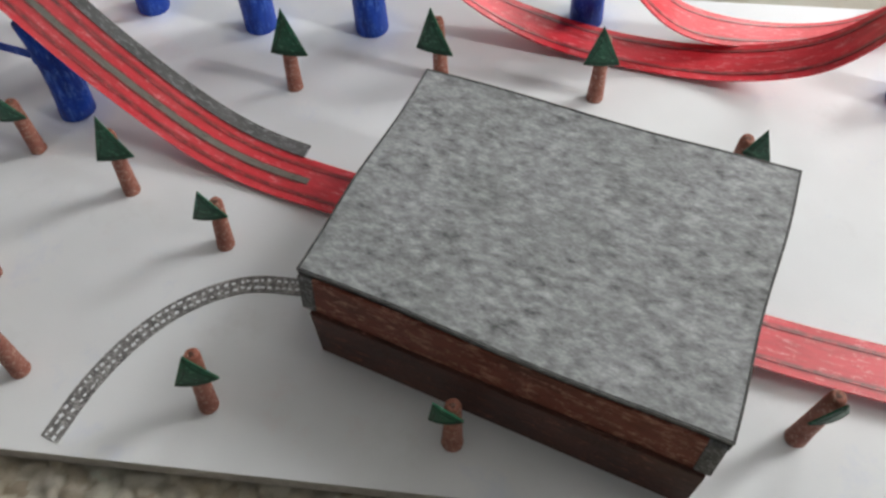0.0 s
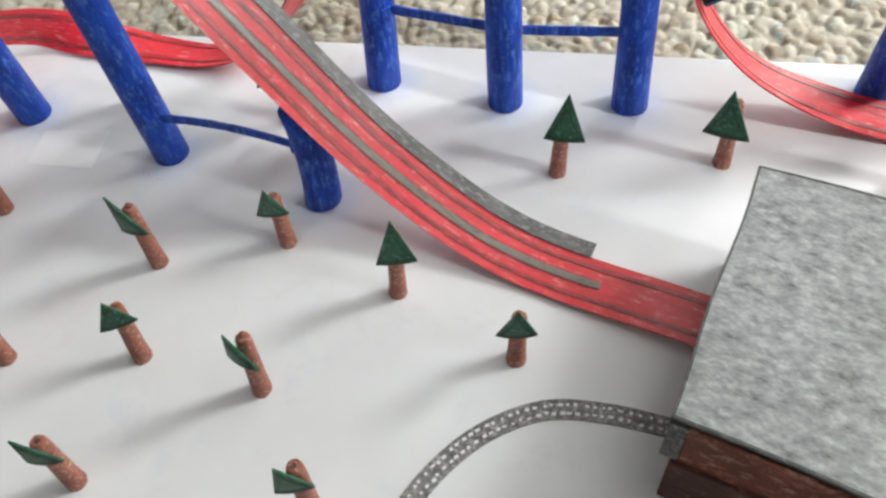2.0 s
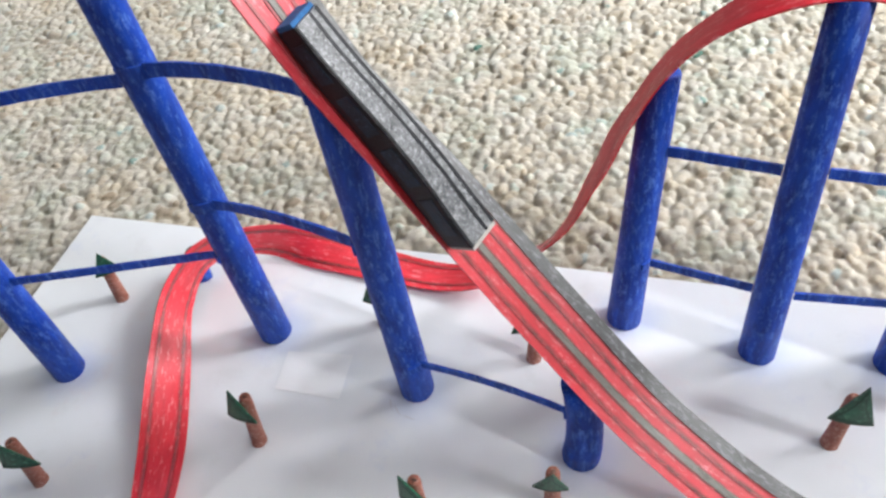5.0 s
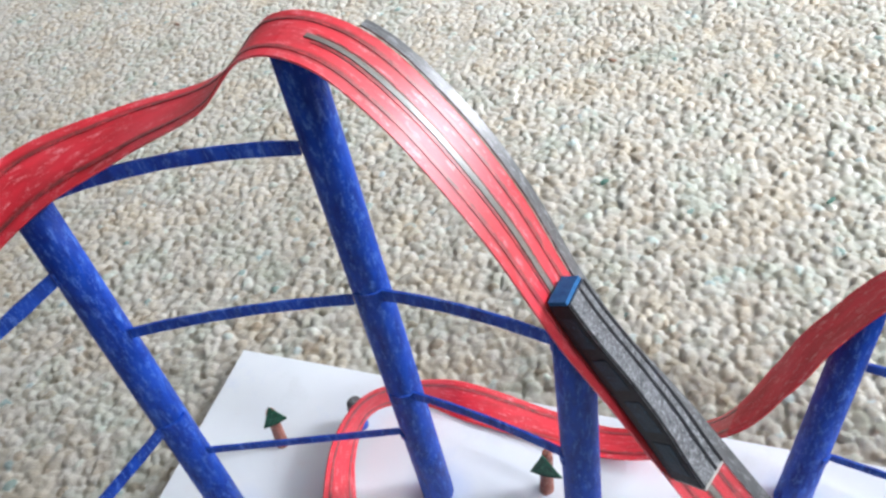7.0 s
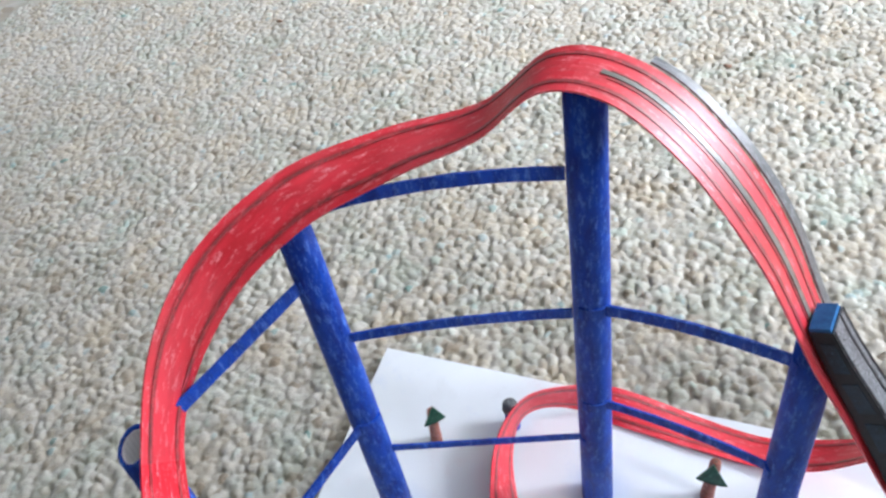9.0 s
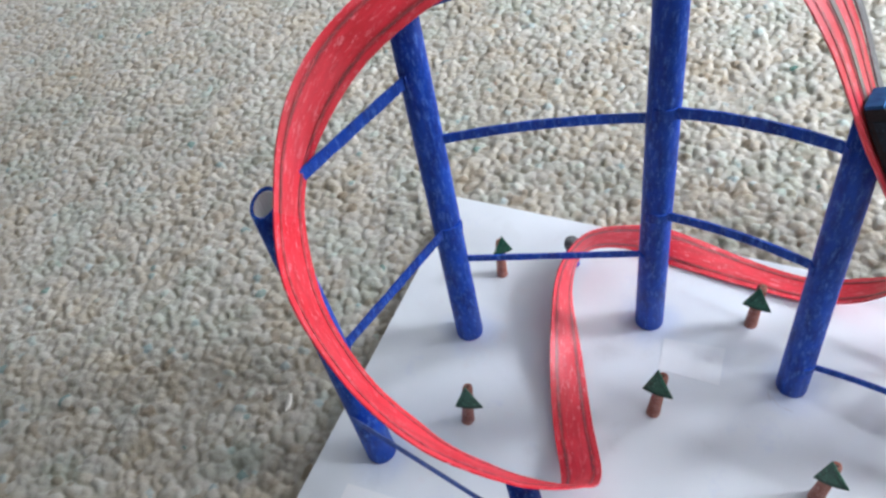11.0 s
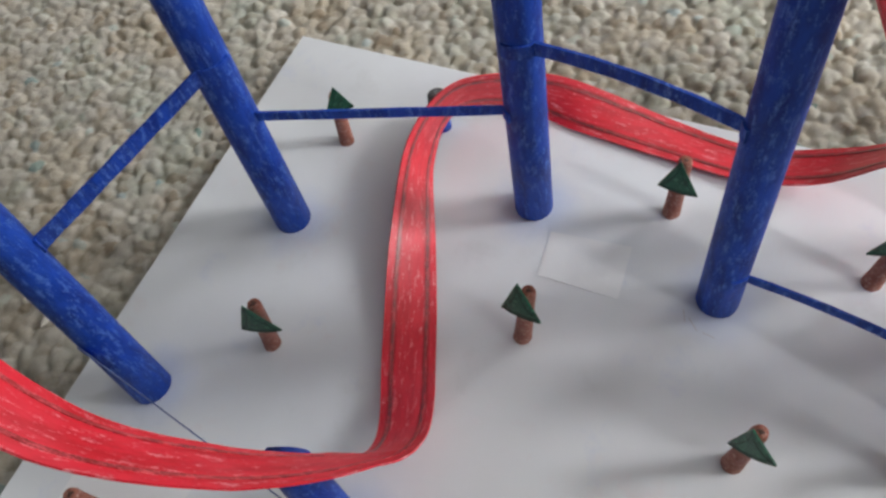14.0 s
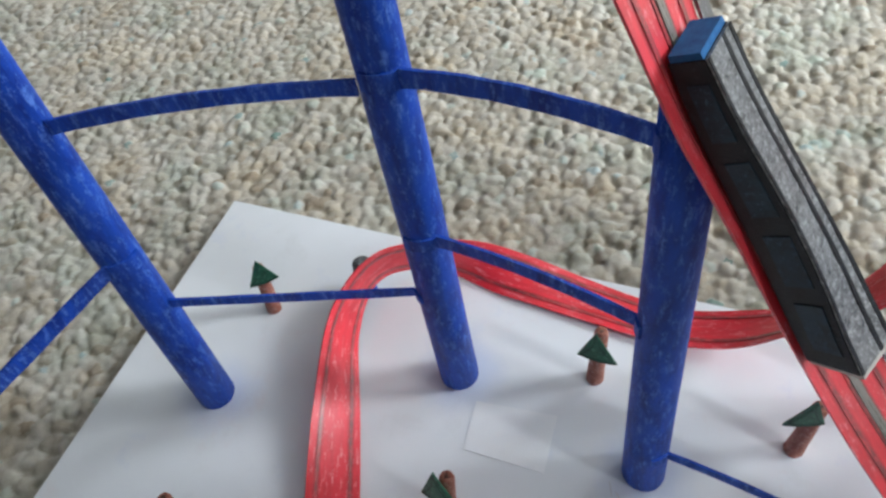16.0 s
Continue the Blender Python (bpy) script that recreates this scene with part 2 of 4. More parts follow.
DARKGREY = crayon("dark_grey_pencilled_card", (0.07, 0.075, 0.075), (0.03, 0.032, 0.033), (0.22, 0.23, 0.23), 0.60, 0.45, 700, 0.4)
CHAIN = crayon("grey_pencil_chain_strip", (0.20, 0.185, 0.16), (0.14, 0.13, 0.113), (0.30, 0.29, 0.265), 0.62, 0.28, 900, 1.0, (0.12, 1.0, 1.0), "UV", wax=0.5)
ROOF = roof_material()
FAINTLINE = crayon("faint_red_pencil_line", (0.40, 0.030, 0.034), (0.22, 0.018, 0.020), (0.8, 0.12, 0.14), 0.50, 0.4, 800, 0.4, (0.3, 1.0, 1.0), "UV")
TRAINTOP = crayon("grey_black_pencilled_card", (0.16, 0.17, 0.18), (0.06, 0.065, 0.07), (0.40, 0.42, 0.44), 0.56, 0.3, 900, 0.6)
LINE = crayon("dark_pencil_line", (0.26, 0.024, 0.027), (0.10, 0.014, 0.014), (0.70, 0.05, 0.065), 0.50, 0.4, 800, 0.4, (0.25, 1.0, 1.0), "UV", wax=1.0)
FAINT = plain("faint_pencil", (0.66, 0.66, 0.68), (0.54, 0.54, 0.56), 900)
GRAPHITE = crayon("graphite_drawing", (0.19, 0.19, 0.19), (0.08, 0.08, 0.082), (0.5, 0.5, 0.5), 0.54, 0.5, 800)
BLACK = crayon("black_pencilled_card", (0.011, 0.014, 0.019), (0.005, 0.006, 0.008), (0.06, 0.065, 0.075), 0.66, 0.42, 900, 0.3)
TEAL = crayon("blue_black_windows", (0.010, 0.032, 0.055), (0.005, 0.014, 0.026), (0.05, 0.10, 0.15), 0.62, 0.4, 900, 0.3)
NOSE = plain("bright_blue_card", (0.03, 0.17, 0.42), (0.015, 0.09, 0.25), 500)
WHITE = board_material()
EDGE = plain("foam_board_edge", (0.6, 0.58, 0.55), (0.42, 0.4, 0.37), 250, 0.8)
SCRAP = plain("thin_white_paper", (0.94, 0.955, 0.965), (0.90, 0.92, 0.935), 40, 0.5, 0.03)
PATCH = plain("dulled_white_paper", (0.885, 0.915, 0.94), (0.83, 0.865, 0.895), 40, 0.5, 0.03)
CUT = plain("dulled_cut_paper_edge", (0.16, 0.21, 0.38), (0.08, 0.12, 0.30), 600, 0.7, 0.05)
CARPET = carpet_material("beige_carpet_pile")
BACKING = carpet_material("beige_carpet_floor", False)
LINT_GREEN = plain("green_lint", (0.1, 0.2, 0.16), (0.06, 0.13, 0.1), 900, 0.95)
LINT_PALE = plain("pale_lint", (0.8, 0.77, 0.7), (0.7, 0.66, 0.58), 900, 0.95)
LINT_BROWN = plain("brown_lint", (0.3, 0.18, 0.13), (0.2, 0.12, 0.08), 900, 0.95)
PAINT = plain("muted_wall_paint", (0.20, 0.20, 0.20), (0.18, 0.18, 0.18), 30, 0.8, 0.05)
CEIL = plain("white_ceiling_paint", (0.55, 0.55, 0.53), (0.52, 0.52, 0.5), 30, 0.85, 0.05)
TRIM = plain("white_gloss_trim", (0.82, 0.82, 0.8), (0.78, 0.78, 0.76), 30, 0.35, 0.03)
glass, gn, gl, gb = material("window_glass")
gb.inputs["Transmission Weight"].default_value, gb.inputs["Roughness"].default_value = 1.0, 0.0


# ---- building blocks ----
def mesh_object(name, bm, mat, parent=None, smooth=False):
    me = bpy.data.meshes.new(name)
    bmesh.ops.recalc_face_normals(bm, faces=bm.faces)
    if smooth:
        for f in bm.faces:
            f.smooth = True
    bm.to_mesh(me)
    bm.free()
    me.materials.append(mat)
    ob = new(name, me)
    if parent:
        ob.parent = parent
    return ob


def part(name, bm, mat, parent, label="", smooth=False):
    ob = mesh_object(name, bm, mat, parent, smooth)
    return tagged(ob, label) if label else ob


def thing(name, place, label, category, group="", kind="", turn=0.0):
    e = new(name)
    e.matrix_world = pose(*(Vector(place) * U), 0, 0, turn)
    e.empty_display_size = 0.01
    return tagged(e, label, category, group, kind)


def box(bm, x0, x1, y0, y1, z0, z1, bev=0.0):
    r = bmesh.ops.create_cube(bm, size=1, matrix=Matrix.Translation(((x0 + x1) / 2, (y0 + y1) / 2, (z0 + z1) / 2)) @ Matrix.Diagonal((x1 - x0, y1 - y0, z1 - z0, 1)))
    if bev:
        vs = set(r["verts"])
        bmesh.ops.bevel(bm, geom=[e for e in bm.edges if e.verts[0] in vs and e.verts[1] in vs], offset=bev, segments=2, affect="EDGES")
    return bm


def prism(bm, outline, z0, z1):
    """An upright prism over a plan outline."""
    lo = [bm.verts.new((x, y, z0)) for x, y in outline]
    hi = [bm.verts.new((x, y, z1)) for x, y in outline]
    bm.faces.new(lo[::-1])
    bm.faces.new(hi)
    for i in range(len(lo)):
        j = (i + 1) % len(lo)
        bm.faces.new((lo[i], lo[j], hi[j], hi[i]))
    return bm


def rolled_tube(bm, p0, p1, r0, r1, sides=18, rings=7, wobble=0.04, hollow=0.0, seed=0, depth=0.7, cut=None, bow=0.0):
    """A hand-rolled paper tube from p0 to p1 with a spiral lap and slightly uneven girth, bowed sideways by bow."""
    rnd = random.Random(seed)
    p0, p1 = Vector(p0), Vector(p1)
    ax = (p1 - p0).normalized()
    a = ax.orthogonal().normalized()
    b = ax.cross(a)
    ph = rnd.random() * 6.28
    loops = []
    for i in range(rings):
        f = i / (rings - 1)
        r = (r0 + (r1 - r0) * f) * (1 + wobble * 0.5 * (rnd.random() - 0.5))
        ring = []
        for k in range(sides):
            th = 2 * math.pi * k / sides
            lap = 1 + wobble * (((th + ph + f * 2.2) % (2 * math.pi)) / (2 * math.pi) - 0.5)
            out = (a * math.cos(th) + b * math.sin(th)) * r * lap
            run = (p1 - p0).length
            if cut:
                meet = (cut[0] - p0 - out).dot(cut[1]) / ax.dot(cut[1])
                run = min(max(meet, run * 0.8), run * 1.1)
            ring.append(bm.verts.new(p0 + ax * run * f + out + Vector((bow * 4 * f * (1 - f), 0, 0))))
        loops.append(ring)
    for i in range(rings - 1):
        for k in range(sides):
            j = (k + 1) % sides
            bm.faces.new((loops[i][k], loops[i][j], loops[i + 1][j], loops[i + 1][k]))
    bm.faces.new(loops[0][::-1])
    if hollow:
        c1 = p1
        inner = [bm.verts.new(c1 + (v.co - c1) * hollow) for v in loops[-1]]
        deep = [bm.verts.new(v.co - ax * r1 * depth) for v in inner]
        for k in range(sides):
            j = (k + 1) % sides
            bm.faces.new((loops[-1][k], loops[-1][j], inner[j], inner[k]))
            bm.faces.new((inner[k], inner[j], deep[j], deep[k]))
        bm.faces.new(deep)
    else:
        bm.faces.new(loops[-1])
    return bm


# ---- the setting: room ----
def wall(name, x0, x1, y0, y1, z0, z1, mat=PAINT, kind="structure"):
    return tagged(mesh_object(name, box(bmesh.new(), x0, x1, y0, y1, z0, z1), mat), kind=kind)


T = 0.12
X0, X1, Y0, Y1 = *ROOM_X, *ROOM_Y
wall("wall_west", X0 - T, X0, Y0 - T, Y1 + T, FLOOR_Z, ROOM_H)
wall("wall_south", 0.80, X1, Y0 - T, Y0, FLOOR_Z, ROOM_H)
# Added unseen wall close behind the camera, to dim ambient light from the south.
wall("wall_unseen_shade_south", X0, 0.80, -0.32, -0.22, FLOOR_Z, ROOM_H)
# Added unseen wall; its edge shadows the second east window's light over the front.
wall("wall_unseen_shade_east", 0.80, 0.88, Y0, -0.198, FLOOR_Z, ROOM_H)


def window_wall(name, side, lo, hi):
    """A wall along x (north) or y (east) with its window openings cut through it."""
    mine = sorted((w[1], w[2]) for w in WINDOWS if w[0] == side)

    def slab(bm, a, b, z0, z1):
        if side == "east":
            box(bm, X1, X1 + T, a, b, z0, z1)
        else:
            box(bm, a, b, Y1, Y1 + T, z0, z1)

    bm, at = bmesh.new(), lo
    for span, wz in mine:
        slab(bm, at, span[0], FLOOR_Z, ROOM_H)
        slab(bm, span[0], span[1], FLOOR_Z, wz[0])
        slab(bm, span[0], span[1], wz[1], ROOM_H)
        at = span[1]
    slab(bm, at, hi, FLOOR_Z, ROOM_H)
    tagged(mesh_object(name, bm, PAINT), kind="structure")


window_wall("wall_east", "east", Y0 - T, Y1 + T)
window_wall("wall_north", "north", X0, X1)
wall("ceiling", X0 - T, X1 + T, Y0 - T, Y1 + T, ROOM_H, ROOM_H + 0.1, CEIL)
for i, (side, span, wz, _) in enumerate(WINDOWS):
    win = tagged(new("window_%d" % (i + 1)), "white framed bedroom window letting in daylight", "window", kind="structure")
    win.matrix_world = pose(X1, 0, 0) if side == "east" else pose(0, Y1, 0, 0, 0, 90) @ Matrix.Diagonal((1, -1, 1, 1))
    bm = bmesh.new()
    for y in (span[0], sum(span) / 2 - 0.02, span[1] - 0.05):
        box(bm, 0.04, 0.09, y, y + 0.05, wz[0], wz[1])
    for z in (wz[0], wz[1] - 0.05):
        box(bm, 0.042, 0.088, span[0] + 0.05, span[1] - 0.05, z, z + 0.05)
    part("window_frame", bm, TRIM, win)
    pane = part("pane", box(bmesh.new(), 0.062, 0.066, span[0] + 0.04, span[1] - 0.04, wz[0] + 0.04, wz[1] - 0.04), glass, win)
    pane.visible_shadow = False
wall("floor", X0 - T, X1 + T, Y0 - T, Y1 + T, FLOOR_Z - 0.1, FLOOR_Z, BACKING)


# ---- carpet pile ----
def tufted_pile(name, mat, fine=0.0125, step=0.066, seed=7):
    """One sheet of cut pile: rounded yarn tufts of uneven size and height that press against each other."""
    rng = np.random.default_rng(seed)
    x0, x1, y0, y1 = -13.5, 2.6, 0.2, 13.0
    nx, ny = int((x1 - x0) / fine), int((y1 - y0) / fine)
    px, py = np.meshgrid(x0 + np.arange(nx) * fine, y0 + np.arange(ny) * fine)
    keep = (py < 12.2 - 0.12 * px) & (px > -7.2 - 0.75 * (py - 0.3)) & (px < 1.4 + 0.1 * py)
    keep &= ~((py > 1.78 - 0.15 * (px + 4.0)) & (py < 4.5 - 0.16 * (px + 4.0)) & (px > -5.2))
    qx, qy = px[keep], py[keep]

    def wool(rounds):
        """Soft random unevenness over the sheet, a few grid steps wide."""
        w = rng.normal(0, 1, (ny, nx))
        for _ in range(rounds):
            w = (w + np.roll(w, 1, 0) + np.roll(w, -1, 0) + np.roll(w, 1, 1) + np.roll(w, -1, 1)) / 5
        return (w / w.std())[keep]

    fx, fy = qx, qy
    qx, qy = qx + 0.0042 * wool(3), qy + 0.0042 * wool(3)
    tx, ty = int((x1 - x0) / step) + 8, int((y1 - y0) / step) + 8
    cx = x0 + (np.arange(tx)[:, None] - 3 + rng.uniform(-0.5, 0.5, (tx, ty))) * step
    cy = y0 + (np.arange(ty)[None, :] - 3 + rng.uniform(-0.5, 0.5, (tx, ty))) * step
    ra = step * rng.uniform(0.62, 0.98, (tx, ty))
    rb = ra * rng.uniform(0.66, 0.95, (tx, ty))
    turn = rng.uniform(0, math.pi, (tx, ty))
    top = rng.normal(0, 0.007, (tx, ty)).clip(-0.015, 0.013)
    lump = rng.normal(0, 1, (tx // 5 + 2, ty // 5 + 2))
    top += 0.007 * lump[np.arange(tx)[:, None] // 5, np.arange(ty)[None, :] // 5]
    tone = rng.uniform(0, 1, (tx, ty))
    ix, iy = ((qx - x0) / step).astype(int) + 3, ((qy - y0) / step).astype(int) + 3
    high, best = np.full(qx.size, -0.006), np.full(qx.size, 0.25)
    for a in range(-2, 3):
        for b in range(-2, 3):
            jx, jy = ix + a, iy + b
            dx, dy, w = qx - cx[jx, jy], qy - cy[jx, jy], turn[jx, jy]
            u = (dx * np.cos(w) + dy * np.sin(w)) / ra[jx, jy]
            v = (dy * np.cos(w) - dx * np.sin(w)) / rb[jx, jy]
            d = u * u + v * v
            h = np.where(d < 1, top[jx, jy] + 0.024 * np.maximum(1 - d, 0) ** 0.8, -1.0)
            win = h > high
            high, best = np.where(win, h, high), np.where(win, tone[jx, jy], best)
    high += 0.0018 * wool(1)
    number = np.where(keep, np.cumsum(keep.ravel()).reshape(ny, nx) - 1, -1)
    quad = np.stack([number[:-1, :-1], number[:-1, 1:], number[1:, 1:], number[1:, :-1]], -1).reshape(-1, 4)
    quad = quad[(quad >= 0).all(1)]
    verts = np.stack([fx, fy, high - 0.125], 1) * U
    me = bpy.data.meshes.new(name)
    me.vertices.add(len(verts))
    me.vertices.foreach_set("co", verts.ravel())
    me.loops.add(quad.size)
    me.loops.foreach_set("vertex_index", quad.ravel())
    me.polygons.add(len(quad))
    me.polygons.foreach_set("loop_start", np.arange(0, quad.size, 4))
    me.polygons.foreach_set("use_smooth", np.ones(len(quad), bool))
    me.update(calc_edges=True)
    me.attributes.new("tone", "FLOAT", "POINT").data.foreach_set("value", best.astype(np.float32))
    me.materials.append(mat)
    return tagged(new(name, me), "beige cut pile carpet with uneven nubby tufts", "carpet", kind="stuff")


tufted_pile("carpet_pile", CARPET)

# ---- the white board ----
BOARD = [(-5.63, 1.82), (3.4, 0.44), (3.4 + 0.35, 3.35), (-5.27, 4.84)]
board = thing("display_board", (0, 0, 0), "white card-covered foam board lying on the beige carpet", "board")
bm = prism(bmesh.new(), [(x * U, y * U) for x, y in BOARD], -0.012 * U, 0)
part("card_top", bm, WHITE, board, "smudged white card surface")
bm = prism(bmesh.new(), [(x * U, y * U) for x, y in BOARD], -0.1 * U, -0.012 * U)
part("foam_core", bm, EDGE, board, "grey-white foam board edge")


# ---- the track ----
LIFT = [
    (2.130, 1.194, 0.077, -5), (1.329, 1.491, 0.078, -2), (0.561, 1.866, 0.084, -2), (-0.197, 2.268, 0.069, -5),
    (-0.940, 2.643, 0.064, -12), (-1.508, 2.983, 0.325, -19), (-1.975, 3.214, 0.842, -25), (-2.376, 3.346, 1.448, -19),
    (-2.715, 3.394, 2.042, -10), (-2.953, 3.448, 2.547, -9), (-3.203, 3.542, 2.891, -6), (-3.458, 3.648, 3.074, -5),
]
TURN_DOWN = [
    (-3.728, 3.722, 3.083, -7), (-3.997, 3.739, 2.868, -1), (-4.370, 3.679, 2.760, -19), (-4.760, 3.499, 2.652, -46),
    (-5.079, 3.216, 2.434, -64), (-5.213, 2.851, 2.126, -80), (-5.081, 2.432, 1.844, -60), (-4.749, 2.111, 1.652, -56),
    (-4.422, 1.990, 1.418, -44), (-4.142, 2.067, 1.037, -35), (-3.924, 2.263, 0.599, -35),
]
VALLEY = [
    (-3.869, 2.482, 0.224, -20), (-3.997, 2.931, 0.063, 5), (-4.125, 3.473, 0.102, 38), (-4.200, 3.937, 0.179, 70),
    (-4.099, 4.260, 0.220, 97), (-3.778, 4.403, 0.164, 85), (-3.401, 4.381, 0.081, 27), (-3.001, 4.289, 0.036, 0),
    (-2.621, 4.188, 0.044, -8), (-2.320, 4.134, 0.153, -7),
]
SECOND_HILL = [
    (-2.089, 4.076, 0.370, -18), (-1.910, 4.027, 0.656, -6), (-1.777, 4.017, 0.973, -6), (-1.635, 4.021, 1.309, -5),
    (-1.450, 3.996, 1.645, -1), (-1.182, 3.915, 1.898, 1), (-0.849, 3.839, 1.979, 0), (-0.522, 3.774, 1.816, 0),
]
LAST_DROP = [
    (-0.294, 3.743, 1.455, -1), (-0.166, 3.728, 1.011, -3), (-0.022, 3.688, 0.575, -8), (0.258, 3.583, 0.249, -10),
    (0.679, 3.427, 0.086, 4), (1.137, 3.263, 0.038, 4), (1.585, 3.089, 0.089, 8), (1.974, 2.936, 0.272, 8),
    (2.220, 2.835, 0.634, -1),
]
SPUR = [
    (0.047, 3.756, 1.820, 0),
    (0.447, 3.721, 1.280, -7),
    (0.924, 3.431, 0.656, -2),
    (1.410, 3.316, 0.181, 6),
    (2.300, 3.333, 0.069, -20),
    (3.134, 3.509, 0.272, 2),
]
KNOTS = LIFT + TURN_DOWN + VALLEY + SECOND_HILL + LAST_DROP
WIDE = 0.242


def spline(s, knots):
    """Centre, tangent and bank of the track at the knot number s."""
    k = min(int(s), len(knots) - 2)
    f = s - k
    q = [np.array(knots[min(max(k + j, 0), len(knots) - 1)], float) for j in (-1, 0, 1, 2)]
    w = (-0.5 * f + f * f - 0.5 * f**3, 1 - 2.5 * f * f + 1.5 * f**3, 0.5 * f + 2 * f * f - 1.5 * f**3, -0.5 * f * f + 0.5 * f**3)
    d = (-0.5 + 2 * f - 1.5 * f * f, -5 * f + 4.5 * f * f, 0.5 + 4 * f - 4.5 * f * f, -f + 1.5 * f * f)
    c = sum(a * b for a, b in zip(w, q))
    t = Vector(sum(a * b for a, b in zip(d, q))[:3]).normalized()
    return Vector(c[:3]), t, c[3]


def track_frame(s, knots=KNOTS):
    c, t, bank = spline(s, knots)
    h = Vector((0, 0, 1)).cross(t).normalized()
    n = t.cross(h)
    b = radians(bank)
    side = h * math.cos(b) + n * math.sin(b)
    return c, t, side, t.cross(side)


def strip(bm, s0, s1, off, wide, lift=0.0, thick=0.008, per=6, knots=KNOTS, narrow=1.0):
    """A band of paper along the track: off and wide are across it, lift is above it."""
    rows, n, run, before = [], max(2, int((s1 - s0) * per) + 1), 0.0, None
    lead = [track_frame(s0 * j / 40, knots)[0] for j in range(41)]
    start = sum((q - p).length for p, q in zip(lead, lead[1:]))
    uv = bm.loops.layers.uv.verify()
    place = {}
    cross = 7 if wide > 0.1 else 2
    for i in range(n):
        s = s0 + (s1 - s0) * i / (n - 1)
        c, t, side, up = track_frame(s, knots)
        top, low = [], []
        f = i / (n - 1)
        slim = 1 + (narrow - 1) * f
        run += (c - before).length if before else 0.0
        before = c
        for k in range(cross):
            a = 2 * k / (cross - 1) - 1
            p = c + side * (off * (1 + (slim - 1) * 0.12) + a * slim * wide / 2) + up * lift
            top.append(bm.verts.new(p * U))
            low.append(bm.verts.new((p - up * thick) * U))
            place[top[-1]] = place[low[-1]] = ((run + start) * U, (off + a * wide / 2) * U)
        rows.append((top, low))
    for (t0, l0), (t1, l1) in zip(rows, rows[1:]):
        for k in range(cross - 1):
            bm.faces.new((t0[k], t0[k + 1], t1[k + 1], t1[k]))
            bm.faces.new((l0[k + 1], l0[k], l1[k], l1[k + 1]))
        bm.faces.new((t0[0], t1[0], l1[0], l0[0]))
        bm.faces.new((t0[-1], l0[-1], l1[-1], t1[-1]))
    for (tt, ll), flip in ((rows[0], False), (rows[-1], True)):
        for k in range(cross - 1):
            q = (tt[k], ll[k], ll[k + 1], tt[k + 1])
            bm.faces.new(q[::-1] if flip else q)
    border = {}
    for top, low in rows:
        for band in (top, low):
            border[band[0]] = border[band[-1]] = True
    for f in bm.faces:
        f.smooth = True
        for lp in f.loops:
            lp[uv].uv = place[lp.vert]
    for e in bm.edges:
        if e.verts[0] in border and e.verts[1] in border:
            e.smooth = False
    for top, low in (rows[0], rows[-1]):
        for band in (top, low):
            for v0, v1 in zip(band, band[1:]):
                bm.edges.get((v0, v1)).smooth = False
    return bm


track = thing("roller_coaster_track", (0, 0, 0), "red pencil-coloured paper roller coaster track with dark rail lines", "track")
for name, s0, s1, lines in (("lift_hill", 0, 11.6, True), ("banked_turn", 11.6, 17.4, True), ("turn_exit", 17.4, 22.6, True), ("valley_bend", 22.6, 33.7, True), ("second_hill", 33.7, 40.5, False), ("last_drop", 40.5, len(KNOTS) - 1, True)):
    faint = name == "turn_exit"
    piece = part(name, strip(bmesh.new(), s0, s1, 0, WIDE, per=14), RED_LIFT if name == "lift_hill" else RED_LINED if lines and not faint else RED, track, smooth=False)
    for side in (-1, 1) if lines else ():
        part("rail_line", strip(bmesh.new(), s0, s1, side * WIDE * 0.31, 0.014, 0.003, 0.003, per=14), FAINTLINE if faint else LINE, piece, "faint red pencil rail line" if faint else "dark pencil rail line")
piece = part("far_drop", strip(bmesh.new(), 0, len(SPUR) - 1, 0, WIDE, per=14, knots=SPUR), RED_LINED, track)
for side in (-1, 1):
    part("rail_line", strip(bmesh.new(), 0, len(SPUR) - 1, side * WIDE * 0.31, 0.014, 0.003, 0.003, per=14, knots=SPUR), LINE, piece, "dark pencil rail line")
chain = part("chain_lift", strip(bmesh.new(), 3.5, 11.3, 0, 0.032, 0.006, 0.005, per=14, narrow=0.6), CHAIN, track, "shiny grey pencil chain strip")
for side, wide in ((1, 0.010), (-1, 0.006)):
    part("chain_edge", strip(bmesh.new(), 3.55, 11.2, side * 0.019, wide, 0.003, 0.003, per=14), LINE, chain, "dark pencil line along the chain")
part("catwalk", strip(bmesh.new(), 3.6, 10.9, -WIDE / 2 - 0.032, 0.070, 0.01, 0.008, per=14, narrow=0.5), GREY, track, "grey pencilled walkway beside the lift")


# ---- supports ----


BOWED = {"F": 0.022}


def on_column(name, z):
    x, y, lx, ly, top = COLUMNS[name][:5]
    f = z / top
    return Vector((x + lx * z + BOWED.get(name, 0.0) * 4 * f * (1 - f), y + ly * z, z))


